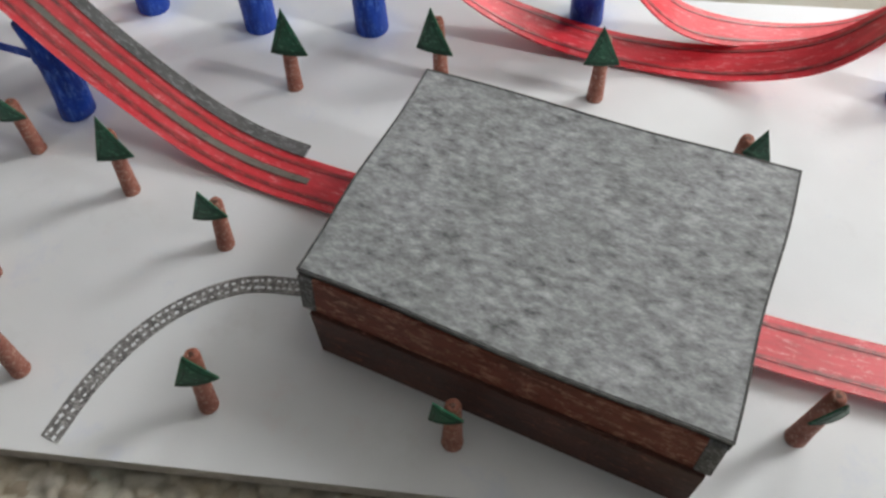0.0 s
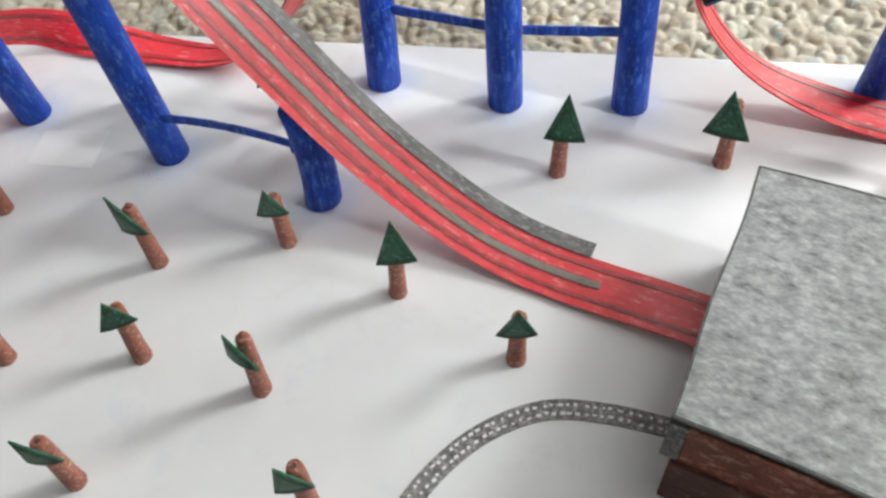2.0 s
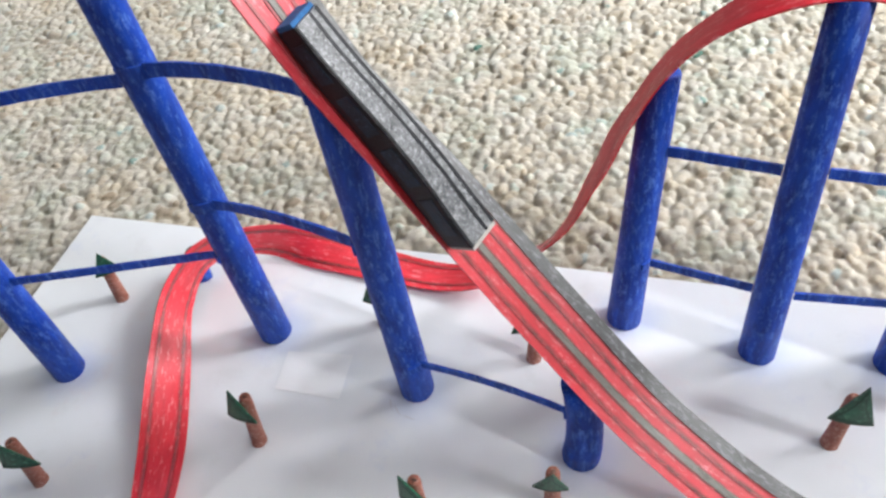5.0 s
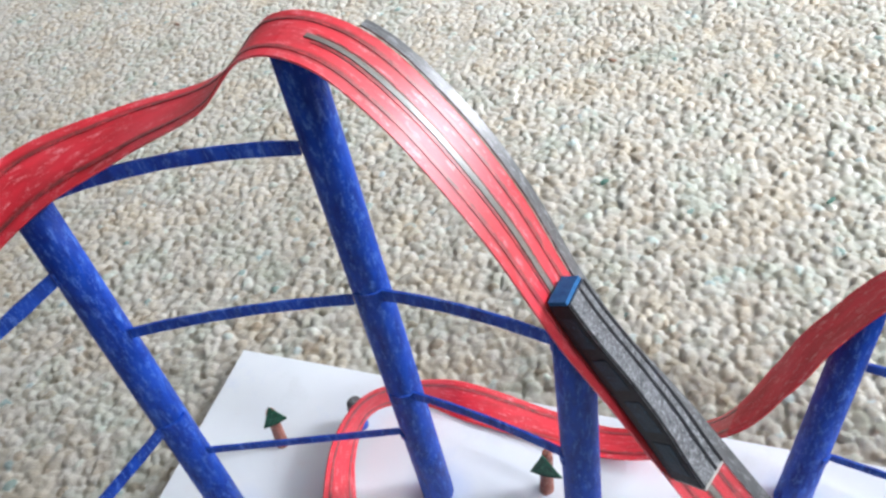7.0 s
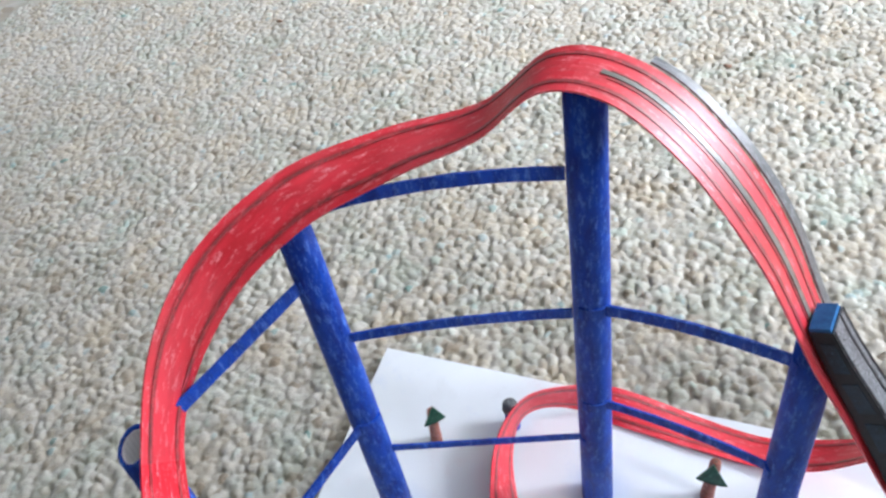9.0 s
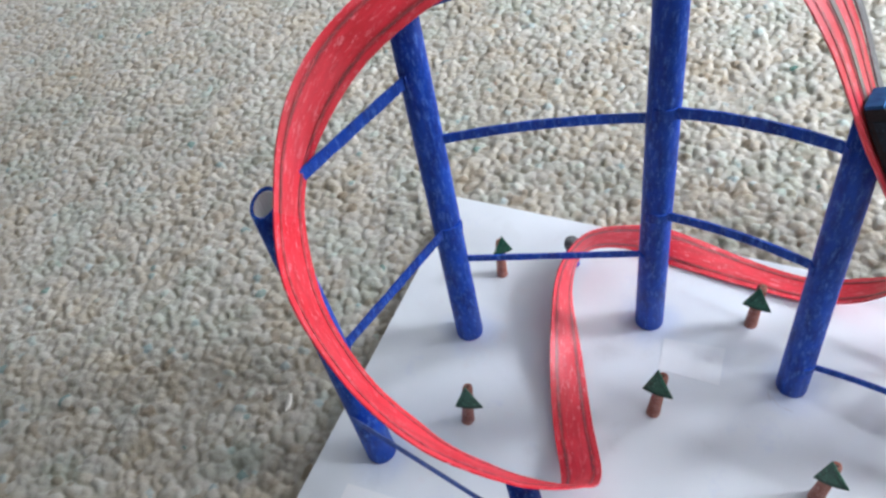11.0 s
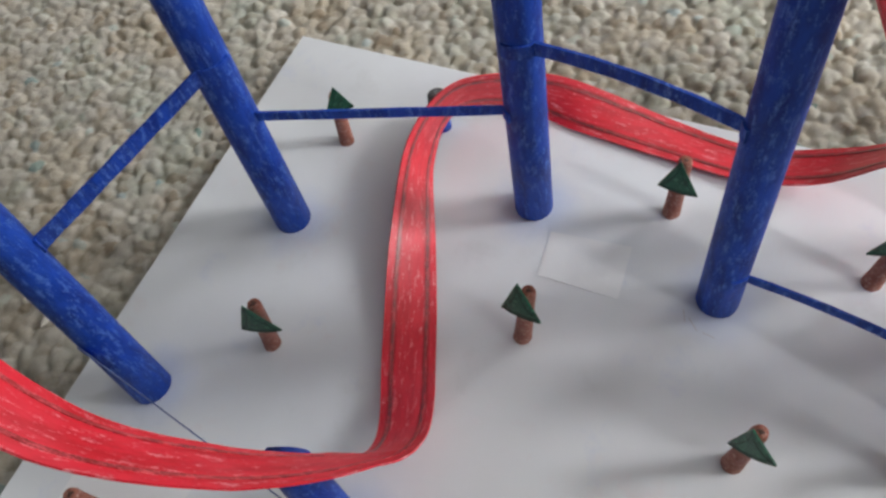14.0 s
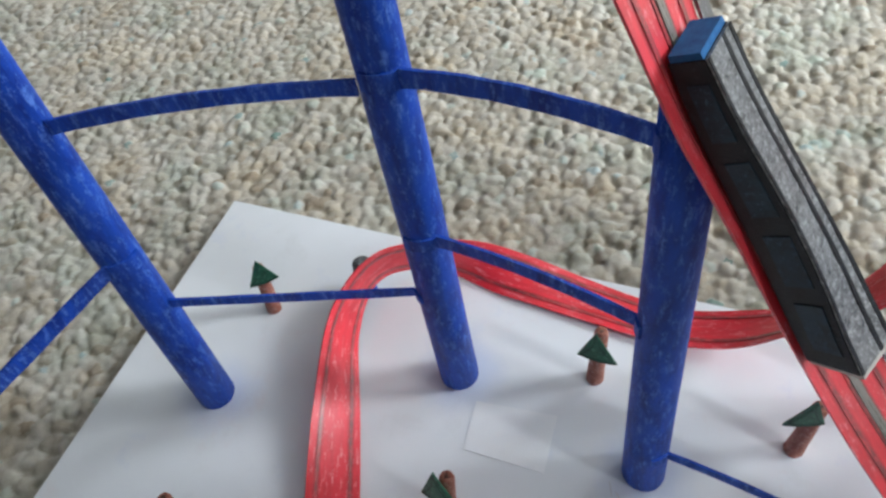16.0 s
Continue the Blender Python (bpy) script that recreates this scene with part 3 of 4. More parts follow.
for i, (name, (x, y, lx, ly, top, knot)) in enumerate(COLUMNS.items()):
    col = thing("support_column", (x, y, 0), "blue pencil-coloured rolled paper support column on white board", "support", "track supports")
    cut = None
    if knot:
        c, _, _, up = track_frame(knot)
        cut = ((c - up * 0.012 - Vector((x, y, 0))) * U, up)
    elif name == "J":
        cut = (Vector((lx, ly, 1.0)) * top * U, Vector((-0.15, -0.40, 0.90)))
    bm = rolled_tube(bmesh.new(), (0, 0, 0), Vector((lx * top, ly * top, top)) * U, 0.094 * U, 0.078 * U, hollow=0.0 if knot else 0.8, seed=i, cut=cut, depth=2.2, bow=BOWED.get(name, 0.0) * U)
    tube = part("tube", bm, BLUE, col, smooth=True)
    if name == "J":
        ax = Vector((lx, ly, 1.0))
        bm = rolled_tube(bmesh.new(), ax * (top - 0.8) * U, ax * (top - 0.004) * U, 0.060 * U, 0.0605 * U, hollow=0.93, seed=30, depth=2.0, cut=(cut[0] - ax * 0.004 * U, cut[1]))
        part("paper_lining", bm, SCRAP, tube, "bare white paper inside the tube")


def brace(a, za, b, zb, arch=0.03, tall=0.055, wrap=(12, 12), leave=12, bare=False):
    """A paper strip from column to column. wrap: the degrees to which its glued ends bend round the columns' faces; leave: where it leaves them; bare: thin, with cut edges that show dulled paper."""
    p, q = on_column(a, za), on_column(b, zb)
    ob = thing("cross_brace", p, "narrow blue paper strip bracing two support columns", "brace", "cross braces")
    d = Vector((q.x - p.x, q.y - p.y, 0)).normalized()
    n = Vector((d.y, -d.x, 0)) * (1 if d.x > 0 else -1)
    ra, rb = [0.098 - 0.016 * z / COLUMNS[c][4] for c, z in ((a, za), (b, zb))]

    def on_face(c, r, w, sign):
        return c + n * r * math.sin(radians(w)) + d * sign * r * math.cos(radians(w))

    way = [on_face(p, ra, w, 1) for w in range(wrap[0], leave, -12)]
    for i in range(11):
        f = i / 10
        way.append(on_face(p, ra, leave, 1).lerp(on_face(q, rb, leave, -1), f) + Vector((0, 0, arch * 4 * f * (1 - f))))
    way += [on_face(q, rb, w, -1) for w in range(leave + 12, wrap[1] + 1, 12)]
    bm, rows = bmesh.new(), []
    for i, c in enumerate(way):
        along = (way[min(i + 1, len(way) - 1)] - way[max(i - 1, 0)]).normalized()
        across = along.cross(Vector((0, 0, 1))).normalized() * (0.0028 if bare else 0.006)
        wide = tall * (1 + 0.05 * math.sin(i * 2.3 + za * 9))
        rows.append([bm.verts.new((c - p + Vector((0, 0, dz * wide)) + across * sd) * U) for dz, sd in ((-0.5, -1), (0.5, -1), (0.5, 1), (-0.5, 1))])
    for r0, r1 in zip(rows, rows[1:]):
        for k in range(4):
            bm.faces.new((r0[k], r0[(k + 1) % 4], r1[(k + 1) % 4], r1[k]))
    bm.faces.new(rows[0])
    bm.faces.new(rows[-1][::-1])
    strip_ob = part("paper_strip", bm, BLUE, ob)
    if bare:
        strip_ob.data.materials.append(CUT)
        for f in strip_ob.data.polygons:
            if abs(f.normal.z) > 0.8:
                f.material_index = 1


for row in (
    ("H", 1.91, "G", 1.95, 0.03, 0.066, (104, 60), 20), ("H", 1.15, "G", 1.155, 0.03, 0.060, (104, 60), 20), ("H", 2.68, "I", 2.58, 0.05, 0.060), ("I", 1.78, "H", 1.85, 0.03, 0.058), ("I", 0.80, "H", 0.76, 0.0, 0.048, (12, 48)),
    ("I", 2.20, "J", 2.03, 0.00, 0.070, (24, 12), 12), ("I", 1.11, "J", 0.99, 0.00, 0.072, (120, 36), 24), ("J", 0.46, "K", 0.36, 0.00, 0.075, (84, 96), 72, True), ("G", 0.30, "F", 0.34, 0.03, 0.045, (60, 36)),
    ("C", 1.17, "D", 1.19, 0.00, 0.055), ("D", 1.20, "E", 1.14, 0.00, 0.055), ("C", 0.48, "D", 0.47, 0.00, 0.050, (48, 12)), ("D", 0.46, "E", 0.45, 0.00, 0.050),
):
    brace(*row)
KNOB = Vector((-4.21, 4.27, 0.20))
stub = thing("support_stub", (-4.20, 4.24, 0), "short blue rolled paper stub holding up the low bend", "support", "track supports")
part("tube", rolled_tube(bmesh.new(), (0, 0, 0), (KNOB - Vector((-4.20, 4.24, 0.03))) * U, 0.048 * U, 0.045 * U, hollow=0.8, seed=40), BLUE, stub, smooth=True)
part("cap", rolled_tube(bmesh.new(), (KNOB - Vector((-4.20, 4.24, 0.03))) * U, (KNOB - Vector((-4.20, 4.24, -0.02))) * U, 0.056 * U, 0.05 * U, rings=3, seed=41), POST, stub, "grey pencilled cap", smooth=True)


# ---- paper trees ----
def tree(x, y, tall, lean, card, seed=0):
    """card: the degrees that it faces in plan, its foot, width, height, skew, apex shift, outward tilt, sideways shift and distance from the trunk's foot."""
    t = thing("paper_tree", (x, y, 0), "little tree of brown rolled paper with a green card triangle" if card and card[2] > 0.1 else "brown rolled paper tree trunk with a torn scrap of green card" if card else "bare brown rolled paper tree trunk without its green card", "paper tree", "paper trees")
    rnd = random.Random(seed)
    bm = bmesh.new()
    sides, rings = 16, []
    phase = rnd.uniform(0, 6.28)
    for f, r in ((0.0, 0.043), (0.03, 0.042), (0.2, 0.039), (0.4, 0.037), (0.6, 0.035), (0.8, 0.033), (0.93, 0.032), (0.975, 0.028), (1.0, 0.020)):
        ring = []
        for k in range(sides):
            a = 2 * math.pi * k / sides
            lap = 1 + 0.10 * (((a + phase + f * 2.0) % 6.2832) / 6.2832 - 0.5) + rnd.uniform(-0.018, 0.018)
            ring.append(bm.verts.new(Vector((lean[0] * f + math.cos(a) * r * lap, lean[1] * f + math.sin(a) * r * lap, tall * f + (rnd.uniform(-0.006, 0.006) if f == 1.0 else 0.0))) * U))
        rings.append(ring)
    for r0, r1 in zip(rings, rings[1:]):
        for k in range(sides):
            bm.faces.new((r0[k], r0[(k + 1) % sides], r1[(k + 1) % sides], r1[k]))
    bm.faces.new(rings[0][::-1])
    tip = bm.verts.new(Vector((lean[0], lean[1], tall - 0.012)) * U)
    for k in range(sides):
        bm.faces.new((rings[-1][k], rings[-1][(k + 1) % sides], tip))
    trunk = part("trunk", bm, BROWN, t, smooth=True)
    bm = rolled_tube(bmesh.new(), Vector((lean[0] * 0.99, lean[1] * 0.99, tall * 0.968)) * U, Vector((lean[0], lean[1], tall * 0.985)) * U, 0.023 * U, 0.019 * U, 12, 3, 0.2, 0, seed)
    part("trunk_end", bm, UMBER, trunk, "dark rolled paper end", smooth=True)
    if card:
        face, foot, wide, high, skew, apex, tilt, off, out = card
        a = radians(face)
        nrm, right = Vector((math.cos(a), math.sin(a), 0)), Vector((-math.sin(a), math.cos(a), 0))
        c = nrm * out + right * off
        tri = [c - right * wide / 2 + Vector((0, 0, foot + skew)), c + right * wide / 2 + Vector((0, 0, foot - skew)), c + right * apex + nrm * high * math.sin(tilt) + Vector((0, 0, foot + high * math.cos(tilt)))]
        bend = rnd.uniform(0.006, 0.016)

        def at(u, v):
            """A place on the slightly bent card: u along its foot, v up to its apex."""
            q = tri[0].lerp(tri[1], u).lerp(tri[2], v)
            return q - nrm * bend * ((2 * u - 1) ** 2) * (1 - v)

        bm = bmesh.new()
        n, nv = 6, 5
        for k, flip in ((0.0, True), (0.008, False)):
            grid = [[bm.verts.new((at(i / n, j / nv) + nrm * k) * U) for i in range(n + 1)] for j in range(nv)]
            top = bm.verts.new((at(0.5, 1.0) + nrm * k) * U)
            for j in range(nv - 1):
                for i in range(n):
                    q = (grid[j][i], grid[j][i + 1], grid[j + 1][i + 1], grid[j + 1][i])
                    bm.faces.new(q[::-1] if flip else q)
            for i in range(n):
                q = (grid[-1][i], grid[-1][i + 1], top)
                bm.faces.new(q[::-1] if flip else q)
            rim = [grid[0][i] for i in range(n + 1)] + [row[-1] for row in grid[1:]] + [top] + [row[0] for row in grid[:0:-1]]
            if flip:
                back = rim
        for i in range(len(rim)):
            j = (i + 1) % len(rim)
            bm.faces.new((back[i], back[j], rim[j], rim[i]))
        leaf = part("foliage_card", bm, GREEN, t)
        bm = bmesh.new()
        for (u0, v0), (u1, v1), (p0, q0), (p1, q1) in (((0, 0), (1, 0), (0.08, 0.1), (0.92, 0.1)), ((1, 0), (0.5, 1), (0.92, 0.1), (0.5, 0.86)), ((0.5, 1), (0, 0), (0.5, 0.86), (0.08, 0.1))):
            steps = 5
            rows = []
            for i in range(steps):
                f = i / (steps - 1)
                rows.append([bm.verts.new((at(a0 + (a1 - a0) * f, b0 + (b1 - b0) * f) + nrm * k) * U) for a0, b0, a1, b1, k in ((u0, v0, u1, v1, 0.0082), (p0, q0, p1, q1, 0.0082), (p0, q0, p1, q1, 0.0095), (u0, v0, u1, v1, 0.0095))])
            for r0, r1 in zip(rows, rows[1:]):
                for k in range(4):
                    bm.faces.new((r0[k], r0[(k + 1) % 4], r1[(k + 1) % 4], r1[k]))
            bm.faces.new(rows[0])
            bm.faces.new(rows[-1][::-1])
        part("card_outline", bm, DARKGREEN, leaf, "darker green pencilled outline")
    return t


LEAN = (0.030, 0.014)
TREES = [
    (-5.018, 1.938, 0.36, (-0.02, 0.01), (-150, 0.300, 0.075, 0.085, 0.012, 0.012, 0.2, 0.0, 0.036)),
    (-4.660, 2.840, 0.40, (0.050, 0.012), (-73, 0.240, 0.165, 0.26, 0.025, 0.008, 0.04, 0.037, 0.055)),
    (-4.710, 4.077, 0.36, (0.020, 0.010), (-50, 0.260, 0.155, 0.18, 0.010, 0.006, 0.00, 0.018, 0.040)),
    (-2.959, 3.875, 0.40, (0.020, 0.005), (-92, 0.217, 0.180, 0.226, 0.024, -0.009, 0.02, 0.009, 0.036)),
    (-2.095, 3.637, 0.37, LEAN, (-88, 0.300, 0.150, 0.24, -0.020, 0.0, 0.10, -0.030, 0.040)),
    (-3.521, 3.101, 0.40, (0.042, 0.026), (-109, 0.297, 0.189, 0.223, -0.014, -0.014, -0.12, 0.030, 0.038)),
    (-2.607, 2.721, 0.42, (0.028, -0.004), (-112, 0.295, 0.171, 0.235, -0.021, -0.038, 0.00, 0.038, 0.044)),
    (-3.180, 2.230, 0.405, (0.047, 0.022), (-93, 0.284, 0.156, 0.235, -0.009, 0.008, -0.04, 0.044, 0.049)),
    (-2.557, 2.219, 0.345, (0.016, 0.040), (-72, 0.282, 0.156, 0.165, -0.004, 0.000, -0.06, 0.016, 0.024)),
    (-1.456, 2.503, 0.40, (0.034, 0.012), (-89, 0.270, 0.175, 0.253, -0.006, 0.005, -0.10, 0.031, 0.036)),
    (-0.951, 2.153, 0.27, (0.018, 0.045), (-94, 0.251, 0.160, 0.210, -0.007, 0.010, 0.06, 0.007, 0.040)),
    (-0.919, 1.363, 0.39, (0.043, 0.036), (-81, 0.286, 0.162, 0.204, 0.004, 0.007, -0.06, 0.039, 0.044)),
    (0.054, 1.163, 0.345, (0.010, 0.010), (-105, 0.315, 0.130, 0.160, -0.022, -0.038, 0.00, -0.007, 0.045)),
    (-0.704, 3.169, 0.39, (0.020, 0.006), (-98, 0.259, 0.190, 0.280, 0.006, 0.011, -0.04, 0.025, 0.040)),
    (-1.996, 2.812, 0.325, (0.010, 0.010), (-99, 0.245, 0.165, 0.210, -0.016, 0.023, 0.12, 0.0, 0.040)),
    (0.871, 2.974, 0.39, (0.010, 0.010), (-94, 0.261, 0.177, 0.240, 0.000, -0.019, 0.00, -0.001, 0.042)),
    (1.363, 1.118, 0.36, LEAN, (-75, 0.310, 0.170, 0.180, 0.010, -0.020, 0.05, -0.020, 0.050)),
    (0.079, 3.175, 0.39, (-0.005, 0.010), (-120, 0.209, 0.212, 0.259, -0.011, -0.016, -0.08, -0.013, 0.040)),
    (-2.001, 2.050, 0.415, (0.040, 0.008), (-115, 0.323, 0.140, 0.195, 0.015, -0.020, -0.05, 0.045, 0.044)),
    (-1.737, 1.559, 0.39, LEAN, (-85, 0.309, 0.143, 0.216, -0.009, -0.018, 0.00, 0.017, 0.045)),
    (-3.621, 1.874, 0.36, (0.030, 0.030), None),
    (1.400, 2.340, 0.335, (0.010, 0.010), (-100, 0.267, 0.135, 0.182, 0.024, -0.003, 0.00, 0.054, 0.045)),
    (-2.684, 1.674, 0.37, LEAN, (-90, 0.31, 0.14, 0.23, 0.0, 0.0, 0.04, 0.05, 0.046)),
]
for i, row in enumerate(TREES):
    tree(*row, seed=i)


# ---- station ----
SX, SY, S_TURN = -0.495, 1.672, -27.33
LEN, DEEP = 1.617, 1.132
st = thing("station", (SX, SY, 0), "model station with grey pencilled flat roof and dark brown walls", "station", turn=S_TURN)


def st_box(name, x0, x1, y0, y1, z0, z1, mat, label="", bev=0.003, tilt=0.0):
    """A card piece of the station; tilt: how far its top edge leans back."""
    bm = box(bmesh.new(), x0 * U, x1 * U, y0 * U, y1 * U, z0 * U, z1 * U, bev * U)
    for v in bm.verts:
        v.co.y += tilt * U * (v.co.z / U - z0) / (z1 - z0)
    return part(name, bm, mat, st, label)


ROOF_CORNERS = ((0.012, -0.012, 0.525), (LEN - 0.008, -0.016, 0.522), (1.597, 1.178, 0.526), (-0.006, 1.134, 0.520))


def roof_point(u, v, inset=0.0, lift=0.0):
    """A place on the warped roof card, which sags a little between its edges."""
    u, v = inset / LEN + u * (1 - 2 * inset / LEN), inset / DEEP + v * (1 - 2 * inset / DEEP)
    a, b, c, d = [Vector(p) for p in ROOF_CORNERS]
    p = a.lerp(b, u).lerp(d.lerp(c, u), v)
    return p + Vector((0.006 * math.sin(v * 9.0 + 1) * (abs(2 * u - 1) ** 6), 0.007 * math.sin(u * 8.0) * (abs(2 * v - 1) ** 6), lift - 0.016 * 16 * u * (1 - u) * v * (1 - v)))


def card_sheet(bm, z0, z1, inset=0.0, nu=22, nv=16):
    lo, hi = [[[bm.verts.new(roof_point(i / nu, j / nv, inset, z) * U) for i in range(nu + 1)] for j in range(nv + 1)] for z in (z0, z1)]
    for j in range(nv):
        for i in range(nu):
            bm.faces.new((hi[j][i], hi[j][i + 1], hi[j + 1][i + 1], hi[j + 1][i]))
            bm.faces.new((lo[j + 1][i], lo[j + 1][i + 1], lo[j][i + 1], lo[j][i]))
    ring = [(0, i) for i in range(nu)] + [(j, nu) for j in range(nv)] + [(nv, i) for i in range(nu, 0, -1)] + [(j, 0) for j in range(nv, 0, -1)]
    for (j0, i0), (j1, i1) in zip(ring, ring[1:] + ring[:1]):
        bm.faces.new((lo[j0][i0], lo[j1][i1], hi[j1][i1], hi[j0][i0]))
    return bm


def roof_band(z0, z1, t0, t1, edge, n=20):
    """A narrow band along one roof edge, t0 to t1 in from it and z0 to z1 over it."""
    def at(f, inset, lift):
        u, v = ((f, 0.0), (1.0, f), (1 - f, 1.0), (0.0, 1 - f))[edge]
        return roof_point(u, v, inset, lift) * U

    bm, rows = bmesh.new(), []
    for i in range(n + 1):
        rough = 0.002 * math.sin(i * 2.7 + edge) + 0.0015 * math.sin(i * 5.3)
        rows.append([bm.verts.new(at(i / n, t, z)) for t, z in ((t0, z0 + rough), (t1, z0 + rough), (t1, z1), (t0, z1))])
    for r0, r1 in zip(rows, rows[1:]):
        for k in range(4):
            bm.faces.new((r0[k], r0[(k + 1) % 4], r1[(k + 1) % 4], r1[k]))
    bm.faces.new(rows[0])
    bm.faces.new(rows[-1][::-1])
    return bm


roof = part("roof", card_sheet(bmesh.new(), -0.012, 0.0), ROOF, st, "flat grey pencilled card roof")
for edge in range(4):
    part("fascia", roof_band(-0.030 if edge == 0 else -0.068, -0.0125, 0.002, 0.012, edge), DARKGREY, st, "dark grey folded roof edge")
    part("edge_line", roof_band(0.0004, 0.0016, 0.0, 0.009, edge), DARKGREY, roof, "dark pencil outline")
st_box("platform", 0.06, LEN - 0.03, -0.065, 0.33, 0, 0.31, SHADEBROWN, "brown pencilled platform with shade put into its dark colour")
st_box("platform", 0.06, LEN - 0.03, DEEP - 0.36, DEEP - 0.03, 0, 0.21, SHADEBROWN, "brown pencilled platform with shade put into its dark colour")
st_box("wall_panel", 0.082, LEN - 0.075, -0.047, -0.033, 0.31, 0.494, LITBROWN, "", 0, 0.026)
st_box("wall_panel", 0.12, LEN - 0.1, DEEP - 0.06, DEEP - 0.045, 0.21, 0.452, SHADEBROWN, "", 0)
for px in (0.020, LEN - 0.074):
    st_box("post", px, px + 0.06, -0.051, 0.019, 0.31, 0.492, POST, "grey corner post", 0.003, 0.026)
    st_box("post", px, px + 0.06, DEEP - 0.082, DEEP - 0.012, 0.21, 0.452, POST, "grey corner post")


# ---- trains ----
def train(s0, s1, tail, nose, label, top_mat):
    """tail and nose: the far side, the near side and the height of the two ends."""
    c0, t0, side0, up0 = track_frame(s0)
    t = thing("coaster_train", c0, label, "toy train", "trains")

    def hull(off0, off1, lo, hi, a, b, n=9):
        """A bent box along the track; off0, off1 as shares of the width, lo and hi as a share of the height and a lift."""
        bm = bmesh.new()
        rows = []
        for i in range(n):
            s = a + (b - a) * i / (n - 1)
            f = (s - s0) / (s1 - s0)
            far, near, tall = [p + (q - p) * f for p, q in zip(tail, nose)]
            c, tt, sd, up = track_frame(s)
            rows.append([bm.verts.new((c - c0 + sd * (far + (near - far) * o) + up * (tall * h[0] + h[1])) * U) for o, h in ((off0, lo), (off1, lo), (off1, hi), (off0, hi))])
        for r0, r1 in zip(rows, rows[1:]):
            for k in range(4):
                bm.faces.new((r0[k], r0[(k + 1) % 4], r1[(k + 1) % 4], r1[k]))
        bm.faces.new(rows[0])
        bm.faces.new(rows[-1][::-1])
        return bm

    d = s1 - s0
    body = part("body", hull(0, 1, (0, 0.012), (1, 0), s0, s1), BLACK, t, "black pencilled card sides")
    part("roof_strip", hull(0.02, 0.98, (1, 0.001), (1, 0.007), s0, s1), top_mat, t, "grey pencilled roof")
    for a0, a1 in ((-0.02, -0.004), (1.004, 1.02)):
        for k in range(4):
            a, b = s0 + d * (0.06 + 0.235 * k), s0 + d * (0.06 + 0.235 * k + 0.17)
            part("window_patch", hull(a0, a1, (0.36, 0), (0.86, 0), a, b, 4), TEAL, body, "dark blue window")
    e = 0.02 * d
    part("end_face", hull(0.02, 0.98, (0, 0.016), (1, -0.003), s1, s1 + e, 2), NOSE, t, "bright blue front")
    part("end_face", hull(0.02, 0.98, (0, 0.016), (1, 0.006), s0 - e * 0.7, s0, 2), EDGE, t, "pale cut paper end")
    for o, m in ((0.05, 0.05), (0.34, 0.05), (0.95, 0.035)):
        part("edge_line", hull(o - m, o + m, (1, 0.0072), (1, 0.0085), s0, s1), BLACK, t, "dark pencil edge line")
    return t


train(6.83, 8.32, (-0.035, 0.110, 0.165), (-0.062, 0.068, 0.092), "long black and grey card train climbing the lift hill", TRAINTOP)
train(41.40, 43.00, (-0.075, 0.075, 0.13), (-0.075, 0.075, 0.13), "dark blue-black card train on the last drop", TEAL)


# ---- drawings and scraps on the board ----
def flat_patch(name, pts, mat, z, label, category, thick=0.0015):
    c = Vector((sum(p[0] for p in pts) / len(pts), sum(p[1] for p in pts) / len(pts), z))
    ob = mesh_object(name, prism(bmesh.new(), [((x - c.x) * U, (y - c.y) * U) for x, y in pts], 0, thick * U), mat)
    ob.location = c * U
    return tagged(ob, label, category)


flat_patch("paper_patch", [(-5.30, 2.265), (-4.733, 2.213), (-4.828, 1.84), (-5.339, 1.93)], SCRAP, 0.002, "thin square of white paper glued under a tree", "paper")
flat_patch("paper_patch", [(-3.50, 3.67), (-3.112, 3.647), (-3.139, 3.359), (-3.517, 3.42)], PATCH, 0.002, "thin square of white paper stuck on the board", "paper")

QUEUE = [(-1.534, 1.250), (-1.425, 1.480), (-1.278, 1.681), (-1.084, 1.837), (-0.845, 1.922), (-0.600, 1.900), (-0.360, 1.830)]


def queue_point(f):
    k = min(int(f), len(QUEUE) - 2)
    g = f - k
    q = [Vector(QUEUE[min(max(k + j, 0), len(QUEUE) - 1)]) for j in (-1, 0, 1, 2)]
    p = 0.5 * (2 * q[1] + (q[2] - q[0]) * g + (2 * q[0] - 5 * q[1] + 4 * q[2] - q[3]) * g * g + (3 * q[1] - q[0] - 3 * q[2] + q[3]) * g**3)
    d = (q[2] - q[0]) * (1 - g) + (q[3] - q[1]) * g
    d.normalize()
    return p, d, Vector((-d.y, d.x))


queue = thing("queue_path", (0, 0, 0), "curved grey pencil-drawn queue path on white board", "path")
bm = bmesh.new()
last = None
NQ = 60
for i in range(NQ + 1):
    p, d, nn = queue_point((len(QUEUE) - 1) * i / NQ)
    a, b = [bm.verts.new((*(p + nn * o) * U, 0.0008 * 0.5)) for o in (-0.042, 0.042)]
    if last:
        bm.faces.new((last[0], last[1], b, a))
    last = (a, b)
g = bmesh.ops.extrude_face_region(bm, geom=bm.faces[:])
for v in g["geom"]:
    if isinstance(v, bmesh.types.BMVert):
        v.co.z = 0.00002
part("path_band", bm, GRAPHITE, queue)
bm = bmesh.new()
rq = random.Random(5)
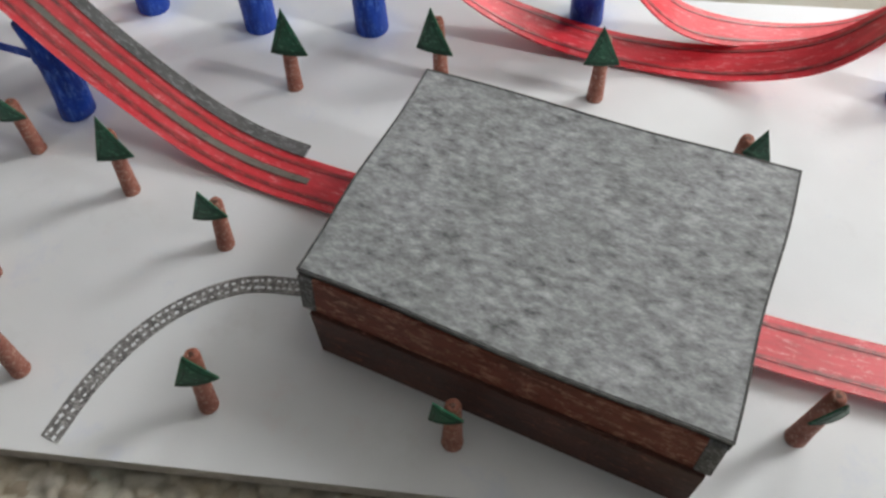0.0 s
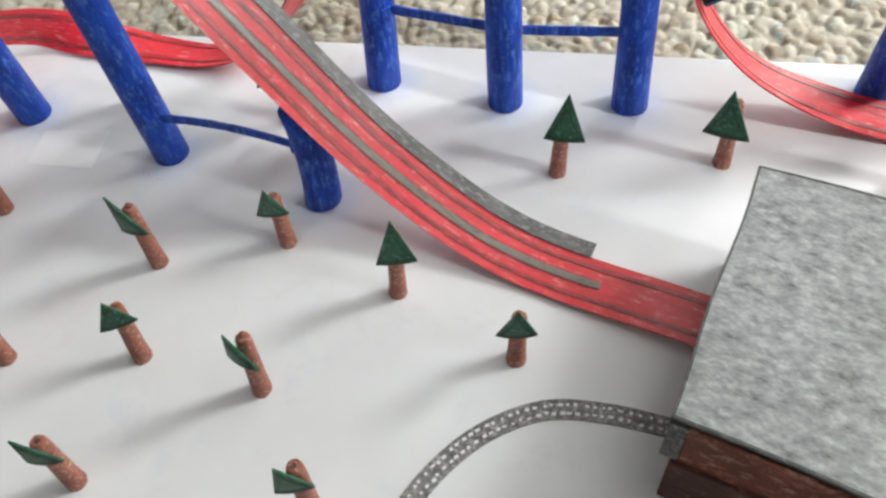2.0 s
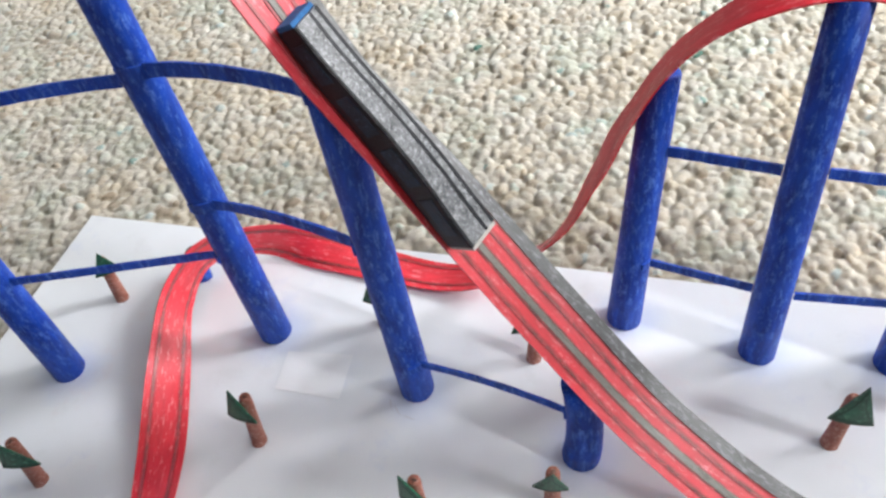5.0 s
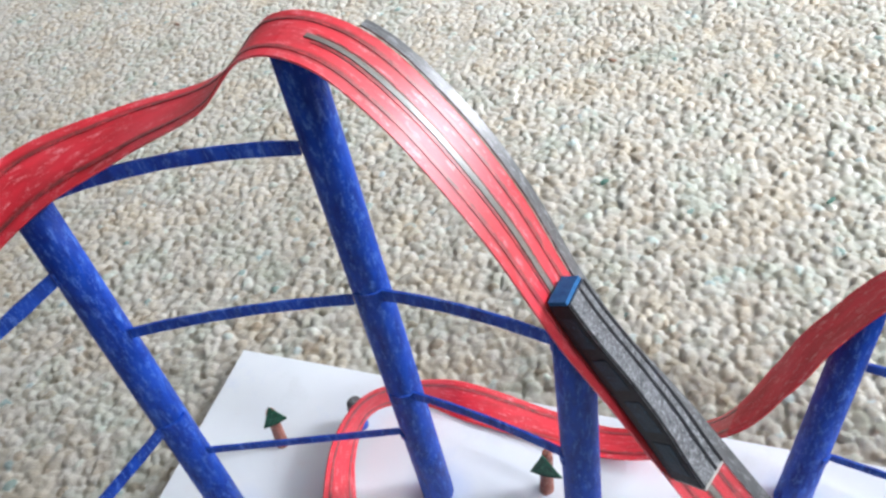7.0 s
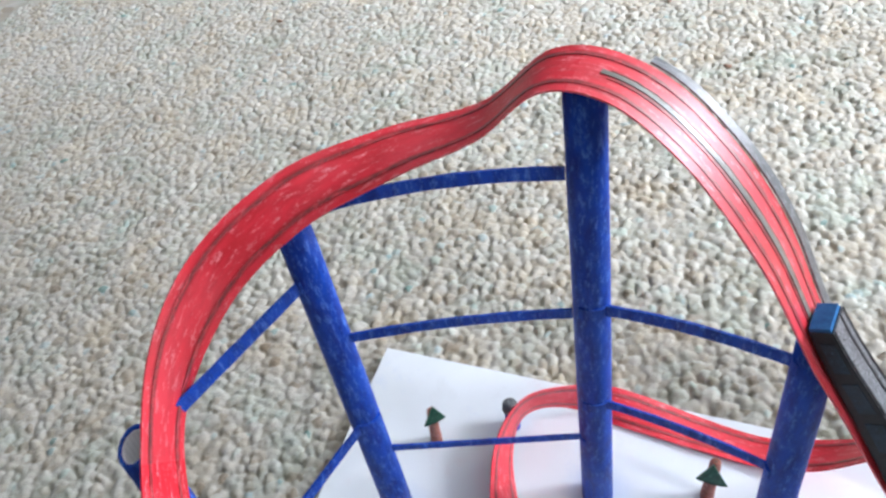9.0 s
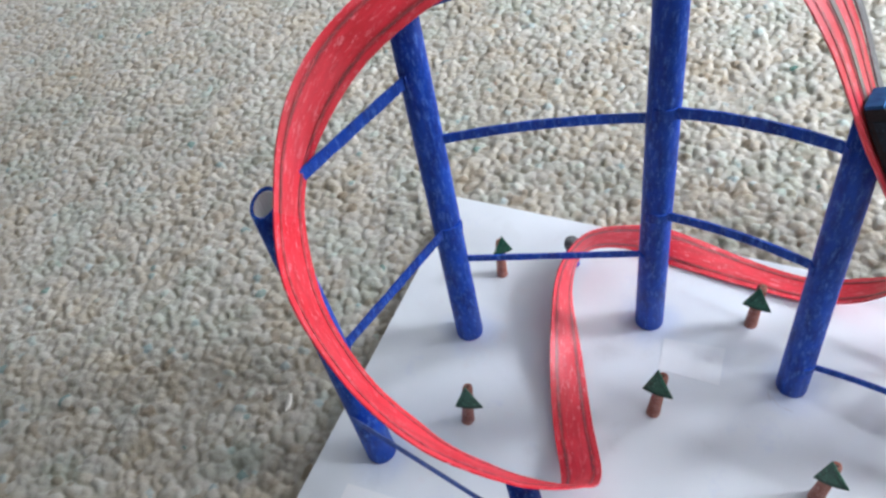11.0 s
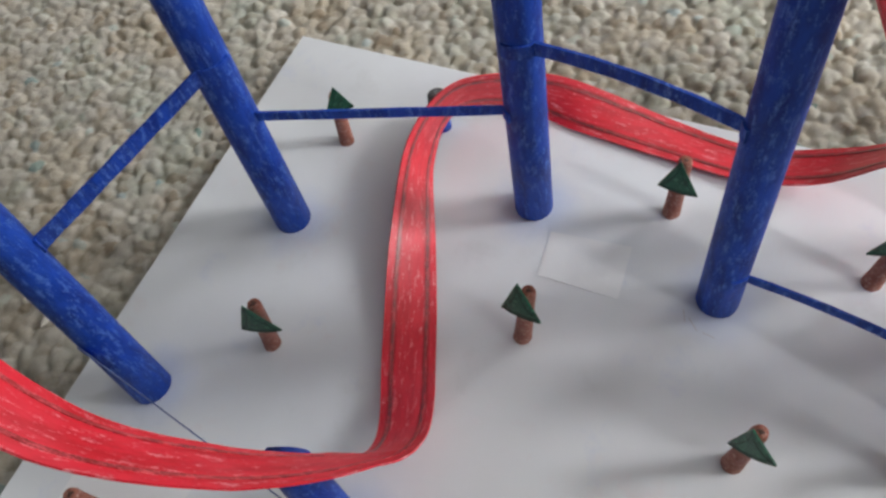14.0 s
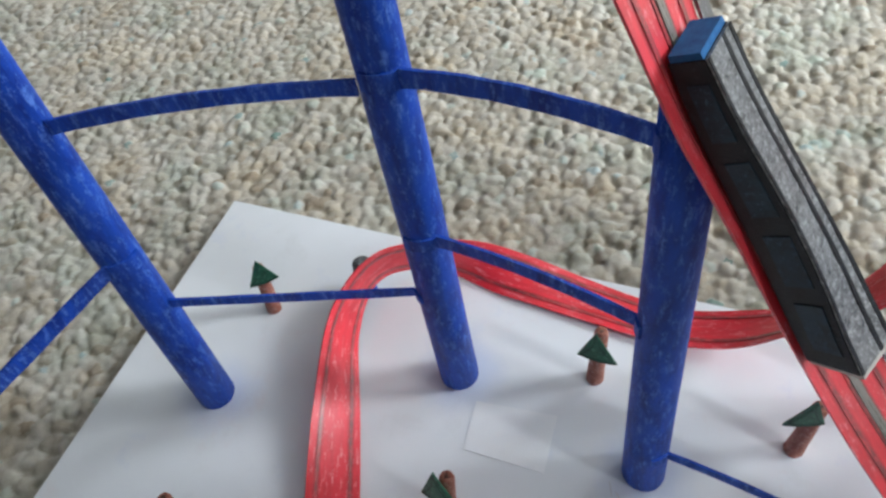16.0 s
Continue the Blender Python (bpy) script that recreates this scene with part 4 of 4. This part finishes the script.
for i in range(46):
    for o in (-0.018, 0.018):
        p, d, nn = queue_point((len(QUEUE) - 1) * min(0.995, (i + 0.5 + rq.uniform(-0.2, 0.2)) / 46))
        c = p + nn * (o + rq.uniform(-0.004, 0.004))
        hl, hw = rq.uniform(0.006, 0.013), rq.uniform(0.004, 0.009)
        q = [c + d * a * hl + nn * b * hw for a, b in ((-1, -0.6), (0.6, -1), (1, 0.6), (-0.6, 1))]
        prism(bm, [(v.x * U, v.y * U) for v in q], 0.00035, 0.0006)
part("path_cells", bm, WHITE, queue, "small white gaps left in the drawn path")


# ---- loose bits and stray marks ----
flap = bmesh.new()
FOLD = ((-0.066, -0.030, 0.13), (-0.020, -0.012, 0.165), (0.066, -0.056, 0.004), (-0.010, -0.085, 0.004))
STEPS = 6
grid = []
for j in range(STEPS + 1):
    row = []
    for i in range(STEPS + 1):
        u, v = i / STEPS, j / STEPS
        q = Vector(FOLD[0]).lerp(Vector(FOLD[1]), u).lerp(Vector(FOLD[3]).lerp(Vector(FOLD[2]), u), v)
        row.append(flap.verts.new((q + Vector((-0.012, -0.018, 0.006)) * 4 * u * (1 - u)) * U))
    grid.append(row)
for j in range(STEPS):
    for i in range(STEPS):
        flap.faces.new((grid[j][i], grid[j][i + 1], grid[j + 1][i + 1], grid[j + 1][i]))
g = bmesh.ops.extrude_face_region(flap, geom=flap.faces[:])
for v in g["geom"]:
    if isinstance(v, bmesh.types.BMVert):
        v.co += Vector((0.004, 0.006, 0.003)) * U
scrap = mesh_object("paper_scrap", flap, SCRAP)
scrap.matrix_world = pose(*(Vector((-3.621, 1.874, 0.001)) * U))
tagged(scrap, "torn white paper flap leaning on a bare trunk", "paper scrap")

marks = bmesh.new()
rm = random.Random(3)
for i in range(3):
    a = radians(rm.uniform(-160, -60))
    c = Vector((-2.715, 3.386)) + Vector((math.cos(a), math.sin(a))) * rm.uniform(0.1, 0.15)
    d = Vector((math.cos(a + 1.4), math.sin(a + 1.4))) * rm.uniform(0.025, 0.05)
    n = Vector((-d.y, d.x)).normalized() * 0.0018
    prism(marks, [(v.x * U, v.y * U) for v in (c - d - n, c + d - n, c + d + n, c - d + n)], 0.00002, 0.00012)
tagged(mesh_object("pencil_mark", marks, FAINT), "stray grey pencil strokes round a column foot", "pencil mark", kind="stuff")

bits = random.Random(11)
BITS = ((-5.98, 2.79, "pale"), (-2.55, 8.92, "brown"), (-2.63, 6.87, "green"), (-3.13, 10.46, "brown"), (-8.36, 10.47, "brown"), (-0.86, 6.58, "green"), (-6.02, 1.51, "green"), (-3.66, 10.66, "brown"))
LINT = {"pale": LINT_PALE, "brown": LINT_BROWN, "green": LINT_GREEN}
for i, (x, y, tint) in enumerate(BITS):
    bm = bmesh.new()
    bmesh.ops.create_icosphere(bm, subdivisions=2, radius=0.034 * U)
    long = 2.2 if tint == "pale" else 1.3
    for v in bm.verts:
        v.co = Vector((v.co.x * long, v.co.y * 0.6, v.co.z * 0.5)) * (1 + bits.uniform(-0.25, 0.25))
    ob = mesh_object("lint_tuft", bm, LINT[tint])
    ob.matrix_world = pose(*(Vector((x, y, -0.085)) * U), 0, 0, 100 + 60 * i)
    tagged(ob, "tiny %s fibre tuft caught in the carpet pile" % tint, "lint", "lint bits")
